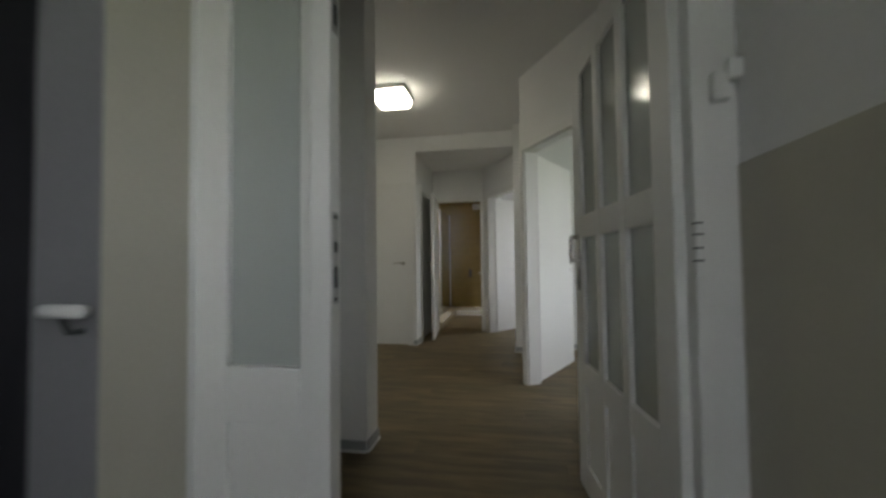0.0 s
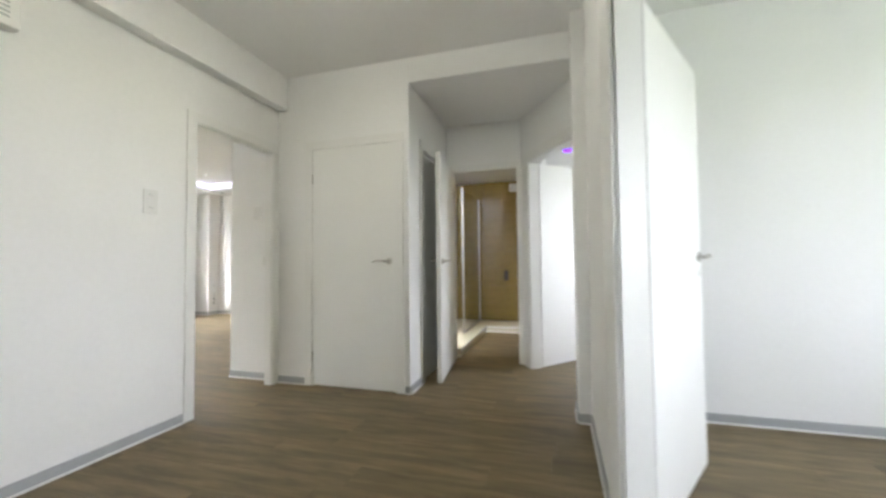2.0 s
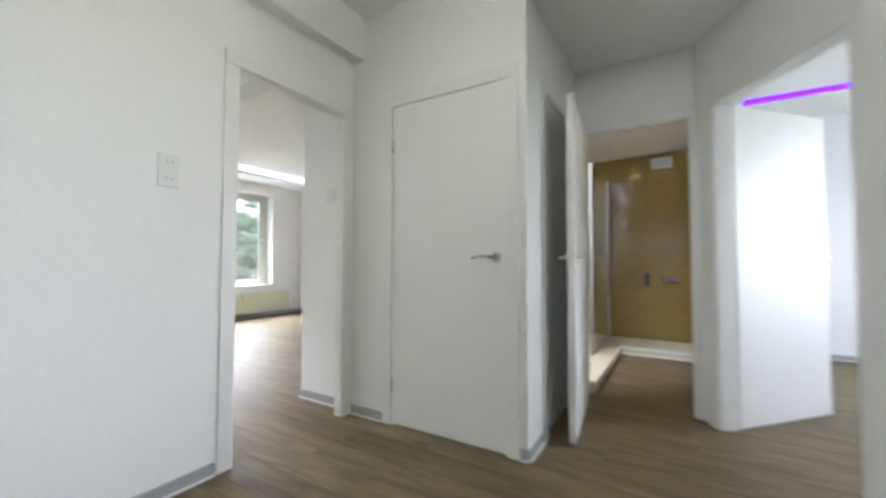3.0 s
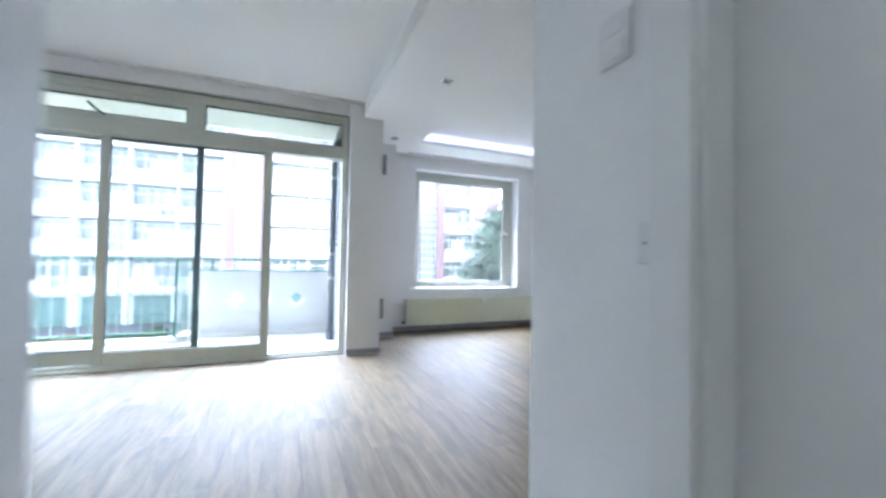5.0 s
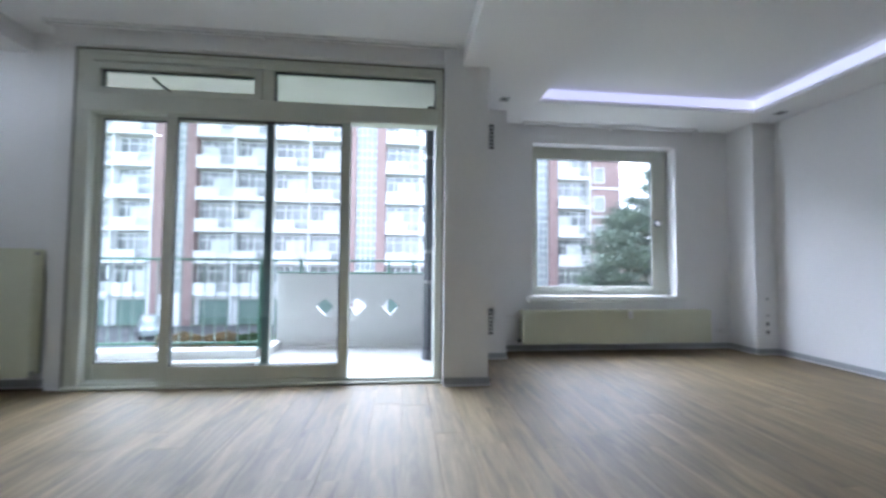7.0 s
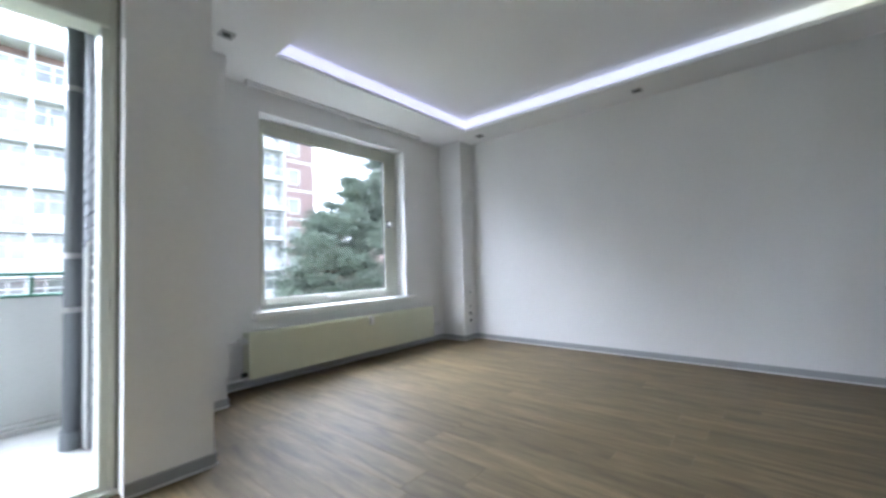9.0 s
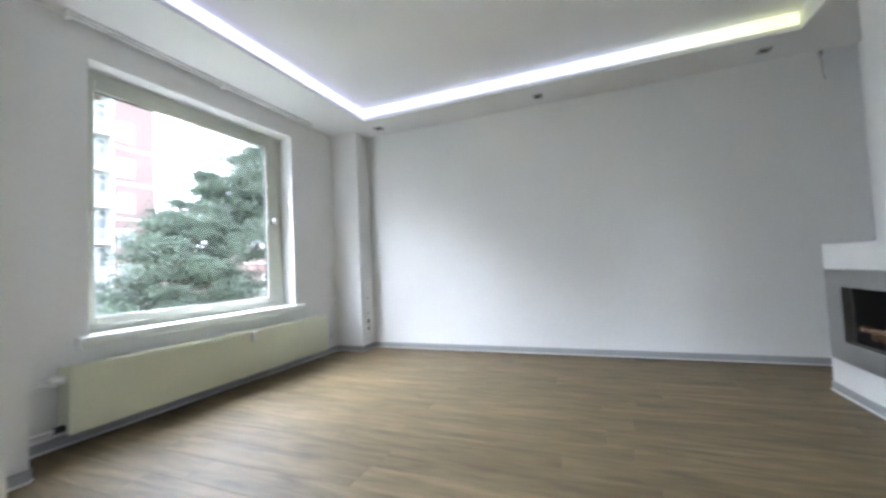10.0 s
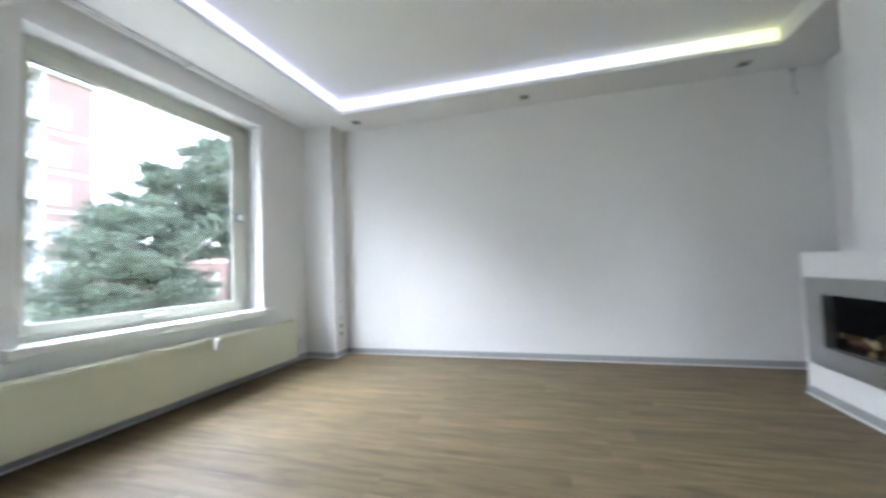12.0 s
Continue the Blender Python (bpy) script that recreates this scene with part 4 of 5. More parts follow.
block("wall_outer", "brick outer wall below and beside the window", BRICK, (-7.22, -7.125, 5.26, 6.39, -4.4, 3.2), (-7.22, -7.125, 8.10, 9.4, -4.4, 3.2), (-7.22, -7.125, 6.39, 8.10, -4.4, 0.60), (-7.22, -7.125, 6.39, 8.10, 2.34, 3.2))

par = thing("balcony_parapet", -7.20, 4.40, 0.008, 0, "white balcony parapet with three diamond openings and green cap", "parapet")
holes = (-0.346, 0.021, 0.389)
bm = bmesh.new()
# front and back skins with diamond holes, built as strips round each hole
edges_y = [-0.86, -0.53, -0.16, 0.205, 0.57, 0.86]
for x in (-0.035, 0.035):
    for k in range(5):
        a, b = edges_y[k], edges_y[k + 1]
        hole = [h for h in holes if a < h < b]
        z0, z1 = 0.05, 0.825
        if not hole:
            v = [bm.verts.new((x, y, z)) for y, z in ((a, z0), (b, z0), (b, z1), (a, z1))]
            bm.faces.new(v)
            continue
        h, r, zc = hole[0], 0.098, 0.455
        sq = [bm.verts.new((x, y, z)) for y, z in ((a, z0), (b, z0), (b, z1), (a, z1))]
        di = [bm.verts.new((x, y, z)) for y, z in ((h, zc - r), (h + r, zc), (h, zc + r), (h - r, zc))]
        for q in range(4):
            bm.faces.new((sq[q], sq[(q + 1) % 4], di[(q + 1) % 4], di[q]))
for h in holes:
    ring = [(h, 0.455 - 0.098), (h + 0.098, 0.455), (h, 0.455 + 0.098), (h - 0.098, 0.455)]
    for q in range(4):
        (ya, za), (yb, zb) = ring[q], ring[(q + 1) % 4]
        v = [bm.verts.new(c) for c in ((-0.035, ya, za), (0.035, ya, za), (0.035, yb, zb), (-0.035, yb, zb))]
        bm.faces.new(v)
box(bm, -0.035, 0.035, -0.862, -0.860, 0.05, 0.825)
bmesh.ops.remove_doubles(bm, verts=bm.verts, dist=0.0005)
part("panel", bm, PARA, par)
part("cap", boxes((-0.045, 0.045, -0.87, 0.855, 0.825, 0.845), bevel=0.004), GREENP, par, "green cap")
part("foot", boxes((-0.05, 0.06, -0.86, 0.855, 0.0, 0.05)), PARA, par)
part("foot_step", boxes((0.06, 0.12, -0.80, 0.855, 0.0, 0.03)), PARA, par)
part("top_rail", boxes((-0.02, 0.02, -0.87, 0.855, 0.96, 0.985), bevel=0.004), GREENP, par, "green top rail")
for y in (-0.62, 0.37, 0.65):
    part("post", boxes((-0.012, 0.012, y - 0.012, y + 0.012, 0.845, 0.96)), GREENP, par)

rl = thing("balcony_railing", -6.77, 2.475, 0.085, 0, "green balcony railing with thin upright bars", "railing")
part("top_rail", boxes((-0.02, 0.02, -1.02, 1.025, 0.88, 0.905), bevel=0.004), GREENP, rl)
part("bottom_rail", boxes((-0.012, 0.012, -1.02, 1.025, 0.05, 0.07)), GREENP, rl)
for k in range(18):
    y = -0.95 + k * 0.11
    part("bar", boxes((-0.005, 0.005, y - 0.005, y + 0.005, 0.07, 0.88)), BARGREEN, rl)
for y in (-1.005, 1.02):
    part("post", boxes((-0.014, 0.014, y - 0.014, y + 0.014, 0.0, 0.88)), GREENP, rl)
part("return_rail", boxes((-0.43, 0.0, 1.027, 1.053, 0.88, 0.905)), GREENP, rl)
for k in range(4):
    part("bar", boxes((-0.39 + k * 0.1, -0.378 + k * 0.1, 1.034, 1.046, 0.0, 0.88)), BARGREEN, rl)

dp = thing("downpipe", -6.54, 5.18, 0.008, 0, "grey rainwater pipe in the balcony corner", "downpipe")
part("pipe", tubes(([(0, 0, 0.06), (0, 0, 2.40), (0, 0.02, 2.46), (0, 0.07, 2.50)], 0.042), seg=14), PIPE, dp, smooth=True)
part("shoe", tubes(([(-0.01, 0, 0.0), (0, 0, 0.10)], 0.052), seg=14), PIPE, dp)
for z in (0.75, 1.05, 2.0):
    part("clamp", tubes(([(0, 0, z), (0, 0, z + 0.03)], 0.047), seg=14), STEEL, dp)
part("thin_pipe", tubes(([(0.07, 0.05, 0.0), (0.07, 0.05, 1.1), (0.07, 0.07, 1.15)], 0.014), seg=10), BEAD, dp, "thin pale side pipe", smooth=True)

# ---- outside ----
GROUND_Z = -4.42
GRASS = material("winter_grass", (0.115, 0.135, 0.070), 0.95, grain=0.3, grain_scale=8, stain=0.25, stain_scale=0.4, bump=0.6, bump_scale=20)
ASPHALT = material("asphalt", (0.10, 0.10, 0.102), 0.9, grain=0.2, grain_scale=30, stain=0.15, stain_scale=0.5, bump=0.3)
PAVE = material("grey_paving", (0.27, 0.27, 0.26), 0.9, grain=0.1, grain_scale=10, stain=0.1, stain_scale=0.6)
FWHITE = material("white_facade_paint", (0.66, 0.655, 0.645), 0.7, grain=0.03, stain=0.05)
FBRICK = material("pink_red_brick_facade", (0.275, 0.19, 0.175), 0.85, grain=0.12, grain_scale=6, stain=0.08, stain_scale=0.7)
FGLASS = material("facade_window_glass", (0.20, 0.21, 0.21), 0.10, grain=0.3, grain_scale=0.6, stain=0.4, stain_scale=0.5, spec=0.8)
CURTAIN = material("pale_net_curtain", (0.56, 0.57, 0.56), 0.9, grain=0.08, stain=0.1)
GARAGE = material("green_garage_door", (0.12, 0.18, 0.15), 0.55, grain=0.05, stain=0.1)
BLOCKG = material("glass_block", (0.24, 0.27, 0.27), 0.2, grain=0.15, stain=0.15, spec=0.7)

block("ground", "winter grass reaching to the horizon", GRASS, (-1500, 900, -1500, 1500, GROUND_Z - 0.5, GROUND_Z), category="ground")
block("road", "grey asphalt yard before the garages", ASPHALT, (-37.9, -28.4, -70, 60, GROUND_Z, GROUND_Z + 0.02), category="road")
block("pavement", "pale concrete kerb between yard and grass", PAVE, (-28.4, -28.1, -70, 60, GROUND_Z, GROUND_Z + 0.12), category="pavement")

bld = thing("apartment_building", -38.0, 0, GROUND_Z, 0, "long brick apartment block with white balconies and green garages", "apartment building")
ST, G0, NST = 2.78, 2.65, 6
TOP = G0 + ST * NST
part("wall", boxes((-12, -1.25, -46.0, 25.8, 0, TOP + 0.5)), FBRICK, bld, "pink brick wall")
part("roof", boxes((-12.3, 0.35, -46.3, 26.1, TOP + 0.5, TOP + 0.85)), FWHITE, bld, "flat roof with a white edge")
stairs = (-31.25, -14.9, 1.45, 17.8)
bays = []
for s in stairs[:-1]:
    part("brick_strip", boxes((-1.25, 0.0, s + 0.93, s + 1.75, 0, TOP + 0.5)), FBRICK, bld)
    part("brick_strip", boxes((-1.25, 0.0, s + 16.35 - 1.75, s + 16.35 - 0.93, 0, TOP + 0.5)), FBRICK, bld)
    for k in range(4):
        bays.append((s + 1.75 + k * 3.2125, s + 1.75 + (k + 1) * 3.2125))
part("brick_strip", boxes((-1.25, 0.0, 18.73, 19.5, 0, TOP + 0.5)), FBRICK, bld)
bays.append((19.5, 22.7))
part("brick_strip", boxes((-1.25, 0.0, 22.7, 25.8, 0, TOP + 0.5)), FBRICK, bld)
part("brick_strip", boxes((-1.25, 0.0, -46.0, -31.9, 0, TOP + 0.5)), FBRICK, bld)

WB = 3.2125
shared = {}


def shared_part(name, key, make, mat_, parent, loc):
    """An object on a mesh that is made once for each key."""
    if key not in shared:
        ob = part(name, make(), mat_, parent)
        shared[key] = ob.data
    else:
        ob = new(name, shared[key])
        ob.parent = parent
    ob.location = loc
    return ob


def balcony_mesh():
    return boxes((-1.25, 0.18, 0.0, WB, -0.12, 0.08), (0.10, 0.17, 0.05, WB - 0.05, 0.08, 0.22), (0.10, 0.16, 0.05, WB - 0.05, 0.96, 1.02),
                 (0.115, 0.145, 0.05, WB * 0.62, 0.22, 0.96), *[(0.115, 0.145, WB * 0.62 + 0.06 + k * 0.11, WB * 0.62 + 0.085 + k * 0.11, 0.22, 0.96) for k in range(10)])


def frame_mesh():
    return ring_box(-1.235, -1.175, 0.05, WB - 0.04, 0.1, 2.58, 0.13, WB - 0.12, 0.16, 2.47)


MULLIONS = ((0.95, 1.55, 2.35), (0.75, 1.65, 2.35))


for j in range(NST):
    z = G0 + j * ST
    for i, (a, b) in enumerate(bays):
        kind = (i + j) % 2
        w = shared_part("window", "frame", frame_mesh, FWHITE, bld, (0.55, a, z))
        for y in MULLIONS[kind]:
            shared_part("mullion", "mullion", lambda: boxes((-1.235, -1.17, 0.0, 0.08, 0.16, 2.47)), FWHITE, w, (0, y, 0))
        shared_part("transom", "transom", lambda: boxes((-1.234, -1.178, 0.13, WB - 0.12, 1.95, 2.03)), FWHITE, w, (0, 0, 0))
        shared_part("panel", "panel", lambda: boxes((-1.233, -1.182, 0.0, 1.43, 0.16, 0.85)), FWHITE, w, (0, 0.12 if kind == 0 else 1.66, 0))
        shared_part("pane", "glass", lambda: boxes((-1.24, -1.225, 0.06, WB - 0.05, 0.1, 2.5)), FGLASS, w, (0, 0, 0))
        if (i * 7 + j * 3) % 5 < 3:
            shared_part("curtain", ("curtain", kind), lambda: boxes((-1.222, -1.215, 0.2 + kind * 0.9, 1.5 + kind * 1.2, 0.9, 1.92)), CURTAIN, w, (0, 0, 0))
        shared_part("balcony", "balcony", balcony_mesh, FWHITE, bld, (0, a, z))
    for s in stairs:
        g = shared_part("stair_window", "blocks", lambda: boxes((-0.55, -0.50, -0.93, 0.93, 0.05, ST - 0.05)), BLOCKG, bld, (0, s, z))
        shared_part("grid", "grid", lambda: boxes(*[(-0.50, -0.46, -0.93 + k * 0.45, -0.87 + k * 0.45, 0, ST) for k in range(5)],
                                                  *[(-0.50, -0.465, -0.9, 0.9, k * ST / 4, k * ST / 4 + 0.07) for k in range(4)]), FWHITE, g, (0, 0, 0))
    for y in (23.05,):
        w = shared_part("end_window", "endwin", lambda: boxes((0.0, 0.05, 0, 1.15, 0.8, 0.9), (0.0, 0.05, 0, 1.15, 2.2, 2.3), (0.0, 0.05, 0, 0.1, 0.9, 2.2), (0.0, 0.05, 1.05, 1.15, 0.9, 2.2)), FWHITE, bld, (0, y, z - 1.15))
        shared_part("pane", "endglass", lambda: boxes((0.002, 0.02, 0.1, 1.05, 0.9, 2.2)), FGLASS if (j + int(y)) % 3 else CURTAIN, w, (0, 0, 0))
    part("floor_band", boxes((0.0, 0.06, 22.7, 25.8, z - 0.95, z - 0.75)), FWHITE, bld)
for i, (a, b) in enumerate(bays):
    part("fin", boxes((-1.25, 0.12, b - 0.07, b + 0.07, 0, TOP + 0.5)), FWHITE, bld)
    d = shared_part("garage_door", "garage", lambda: boxes((-0.60, -0.54, 0.35, WB - 0.35, 0.0, 2.2), *[(-0.54, -0.52, 0.40 + k * 0.31, 0.42 + k * 0.31, 0.05, 2.15) for k in range(9)]), GARAGE, bld, (0, a, 0))
    shared_part("garage_wall", "garagewall", lambda: boxes((-1.25, -0.5, 0.0, 0.35, 0, G0 - 0.12), (-1.25, -0.5, WB - 0.35, WB, 0, G0 - 0.12), (-1.25, -0.5, 0.35, WB - 0.35, 2.2, G0 - 0.12)), FWHITE, bld, (0, a, 0))
for s in stairs:
    part("entrance", boxes((-0.5, 0.0, s - 0.93, s + 0.93, 0, G0)), FWHITE, bld)

# far houses beyond the tree
for k, (x, y, w, h) in enumerate(((-75, 62, 26, 7.5), (-60, 84, 22, 7.0), (-95, 48, 24, 8.5), (-40, 96, 24, 7.0))):
    hs = thing("house", x, y, GROUND_Z, 0, "far brick row house with a pitched red roof", "house", "far houses")
    part("wall", boxes((-5, 5, -w / 2, w / 2, 0, h)), FBRICK, hs)
    bm = bmesh.new()
    v = [bm.verts.new(c) for c in ((-5.4, -w / 2, h), (5.4, -w / 2, h), (0, -w / 2, h + 3.4), (-5.4, w / 2, h), (5.4, w / 2, h), (0, w / 2, h + 3.4))]
    for f in ((0, 1, 2), (3, 5, 4), (0, 2, 5, 3), (1, 4, 5, 2), (0, 3, 4, 1)):
        bm.faces.new([v[q] for q in f])
    part("roof", bm, FBRICK, hs)
    for q in range(int(w / 4)):
        for zz in (1.0, 4.0):
            part("window", boxes((5.0, 5.05, -w / 2 + 1.2 + q * 4, -w / 2 + 2.8 + q * 4, zz, zz + 1.5)), FWHITE, hs)


# parked car
CARP = material("silver_car_paint", (0.22, 0.245, 0.25), 0.25, grain=0.01, stain=0.02, coat=0.6)
TYRE = material("tyre_rubber", (0.02, 0.02, 0.02), 0.85, grain=0.1, stain=0.1)
TAIL = material("red_tail_lamp", (0.35, 0.02, 0.02), 0.3, grain=0.05, stain=0.05)


def car(x, y, rz, label):
    ob = thing("car", x, y, GROUND_Z + 0.02, rz, label, "car", "parked cars")
    side = [(-2.05, 0.30), (-2.08, 0.62), (-1.98, 0.95), (-1.80, 1.38), (-1.25, 1.50), (0.15, 1.48), (0.85, 1.00), (1.75, 0.86), (2.02, 0.68), (2.05, 0.32)]
    bm = bmesh.new()
    ringl, ringr = [], []
    for px, pz in side:
        inset = 0.0 if pz < 0.98 else 0.16
        ringl.append(bm.verts.new((px, -0.86 + inset, pz)))
        ringr.append(bm.verts.new((px, 0.86 - inset, pz)))
    for k in range(len(side)):
        q = (k + 1) % len(side)
        bm.faces.new((ringl[k], ringl[q], ringr[q], ringr[k]))
    bm.faces.new(ringl)
    bm.faces.new(ringr[::-1])
    bmesh.ops.bevel(bm, geom=list(bm.edges), offset=0.05, segments=2, affect="EDGES")
    body = part("body", bm, CARP, ob, "white painted body", smooth=False)
    for s in (-1, 1):
        bm = bmesh.new()
        v = [bm.verts.new((px, s * (0.872 - 0.16 * (pz - 0.95) / 0.45), pz)) for px, pz in ((-1.75, 0.98), (0.62, 0.98), (0.10, 1.40), (-1.25, 1.42), (-1.62, 1.36))]
        v2 = [bm.verts.new((c.co.x, c.co.y - s * 0.02, c.co.z)) for c in v]
        bm.faces.new(v)
        bm.faces.new(v2[::-1])
        for k in range(5):
            bm.faces.new((v[k], v[(k + 1) % 5], v2[(k + 1) % 5], v2[k]))
        part("side_window", bm, FGLASS, body, "dark side glass")
        part("tail_lamp", boxes((-2.06, -1.96, s * 0.70 - 0.09, s * 0.70 + 0.09, 0.70, 1.0), bevel=0.02), TAIL, body, "red tail lamp")
        part("headlight", boxes((1.90, 2.03, s * 0.66 - 0.14, s * 0.66 + 0.14, 0.62, 0.76), bevel=0.03), FGLASS, body)
        for wx in (-1.30, 1.28):
            wh = part("wheel", tubes(([(wx, s * 0.70, 0.31), (wx, s * 0.88, 0.31)], 0.31), seg=20), TYRE, ob)
            part("rim", tubes(([(wx, s * 0.875, 0.31), (wx, s * 0.892, 0.31)], 0.20), seg=14), STEEL, wh)
    part("windscreen", boxes((-0.03, 0.03, -0.66, 0.66, -0.32, 0.32), bevel=0.01), FGLASS, body).matrix_local = pose(0.52, 0, 1.24, 0, -56, 0)
    part("rear_window", boxes((-0.02, 0.02, -0.62, 0.62, -0.18, 0.18), bevel=0.01), FGLASS, body).matrix_local = pose(-1.905, 0, 1.18, 0, 22, 0)
    part("bumper", boxes((-2.12, -1.98, -0.80, 0.80, 0.35, 0.55), bevel=0.03), CARP, ob)
    return ob


car(-33.2, -13.3, 35, "silver hatchback parked before the garages")

# dry hedge and low shrubs by the yard
HEDGE = material("dry_hedge", (0.24, 0.17, 0.085), 0.95, grain=0.35, grain_scale=6, stain=0.3, stain_scale=1)
SHRUB = material("evergreen_shrub", (0.05, 0.09, 0.035), 0.9, grain=0.35, grain_scale=5, stain=0.3, stain_scale=1)


def leafy(name, mat_, x0, x1, y0, y1, h, n, size, parent, seed):
    """A mass of small leaves filling a box with an uneven top."""
    rnd = random.Random(seed)
    verts, faces = [], []
    for k in range(n):
        x, y = rnd.uniform(x0, x1), rnd.uniform(y0, y1)
        top = h * (0.75 + 0.35 * noise.noise(Vector((x * 0.8, y * 0.8, seed))))
        z = rnd.random() ** 0.6 * top
        c = Vector((x, y, z))
        u = Vector((rnd.gauss(0, 1), rnd.gauss(0, 1), rnd.gauss(0, 1))).normalized()
        w = u.orthogonal().normalized()
        s = size * rnd.uniform(0.6, 1.4)
        i = len(verts)
        verts += [c - u * s, c + w * s * 0.5, c + u * s, c - w * s * 0.5]
        faces.append((i, i + 1, i + 2, i + 3))
    me = bpy.data.meshes.new(name)
    me.from_pydata([tuple(v) for v in verts], [], faces)
    me.materials.append(mat_)
    ob = new(name, me)
    if parent:
        ob.parent = parent
    return ob


for x0, x1, y0, y1, h, m_, nm, lab in ((-28.0, -26.9, -9.6, -5.2, 1.35, HEDGE, "hedge", "dry brown hedge beside the yard"),
                                       (-28.0, -27.0, -5.0, -1.5, 1.35, SHRUB, "hedge", "green evergreen hedge beside the yard"),
                                       (-26.5, -24.5, 14.0, 26.0, 2.2, HEDGE, "hedge", "bare brown shrubs below the tree")):
    hd = leafy(nm, m_, x0, x1, y0, y1, h, 2600, 0.13, None, int(y0 + 50))
    hd.location.z = GROUND_Z
    tagged(hd, lab, "hedge", kind="stuff")

# pine tree
NEEDLE = material("pine_needles", (0.120, 0.150, 0.112), 0.85, grain=0.35, grain_scale=3, stain=0.35, stain_scale=0.6)
PBARK = material("pine_bark", (0.16, 0.10, 0.07), 0.9, grain=0.3, grain_scale=12, stain=0.2, bump=0.6, bump_scale=20)


def pine(x, y, height, spread, base, seed, label, leaves):
    """A pine: tapered, bent trunk, bare up to the share base of its height, upswept limbs and flat pads of needles with gaps between."""
    rnd = random.Random(seed)
    ob = thing("pine_tree", x, y, GROUND_Z, rnd.uniform(0, 360), label, "tree", "trees by the window")
    pts = [(0.35 * math.sin(k * 0.7 + seed) * k / 8, 0.3 * math.cos(k * 0.9 + seed) * k / 8, height * k / 8) for k in range(9)]
    part("trunk", tubes((pts, [0.22 * (1 - k / 9) + 0.03 for k in range(9)]), seg=10), PBARK, ob, smooth=True)
    bm = bmesh.new()
    pads = []
    limbs = 46
    for k in range(limbs):
        f = min(base + (1 - base) * (k / (limbs - 1)) + rnd.uniform(-0.03, 0.03), 0.985)
        u = (f - base) / (1 - base)
        a = k * 2.4 + rnd.uniform(-0.5, 0.5)
        ln = spread * (0.72 + 0.5 * u - 1.02 * max(u, 0) ** 2.4) * rnd.uniform(0.72, 1.15) + 0.25
        i0 = min(int(f * 8), 7)
        b = Vector(pts[i0]).lerp(Vector(pts[i0 + 1]), f * 8 - i0)
        d = Vector((math.cos(a), math.sin(a), 0))
        side = Vector((-d.y, d.x, 0))
        bend = rnd.uniform(-0.18, 0.18)
        at = [b + d * ln * t + side * ln * bend * t * t + Vector((0, 0, ln * (0.06 * t + 0.16 * t * t))) for t in (0, 0.35, 0.7, 1.0)]
        tube(bm, at, [0.06, 0.045, 0.028, 0.012], seg=5)
        for t in (0.45, 0.62, 0.78, 0.92, 1.03):
            c = b + d * ln * t + side * ln * bend * t * t + Vector((0, 0, ln * (0.06 * t + 0.16 * t * t)))
            for q in (-1, 1):
                pads.append((c + side * q * rnd.uniform(0.05, 0.34) * ln * (1.15 - 0.6 * t) + Vector((0, 0, rnd.uniform(-0.05, 0.22))), rnd.uniform(0.34, 0.70)))
    part("limbs", bm, PBARK, ob, smooth=True)
    verts, faces = [], []
    per = leaves // len(pads)
    for c, r in pads:
        if rnd.random() < 0.26:
            continue
        for q in range(per):
            o_ = Vector((rnd.gauss(0, 1), rnd.gauss(0, 1), rnd.gauss(0, 0.38)))
            p_ = c + o_ * r * 0.58
            u = (o_.normalized() * 0.7 + Vector((rnd.gauss(0, 0.4), rnd.gauss(0, 0.4), 0.55 + rnd.gauss(0, 0.3)))).normalized()
            w = u.cross(Vector((rnd.gauss(0, 1), rnd.gauss(0, 1), rnd.gauss(0, 1)))).normalized()
            s = rnd.uniform(0.09, 0.19)
            i = len(verts)
            verts += [p_ - w * s * 0.26, p_ + u * s, p_ + w * s * 0.26]
            faces.append((i, i + 1, i + 2))
    me = bpy.data.meshes.new("crown")
    me.from_pydata([tuple(v) for v in verts], [], faces)
    me.materials.append(NEEDLE)
    cr = new("crown", me)
    cr.parent = ob
    return ob


pine(-22.0, 17.0, 8.2, 2.7, 0.18, 3, "lower pine with grey-green needles down to the shrubs", 52000)
pine(-22.6, 19.3, 10.4, 3.3, 0.24, 8, "broad pine tree with grey-green needles", 66000)
pine(-21.6, 22.4, 12.2, 4.0, 0.50, 12, "tall pine with a bare lower trunk and domed crown", 80000)
pine(-19.6, 24.6, 11.6, 3.8, 0.52, 17, "tall pine with a bare lower trunk and spreading crown", 70000)
pine(-22.6, 26.6, 12.6, 4.2, 0.48, 21, "tall pine with a bare lower trunk", 60000)

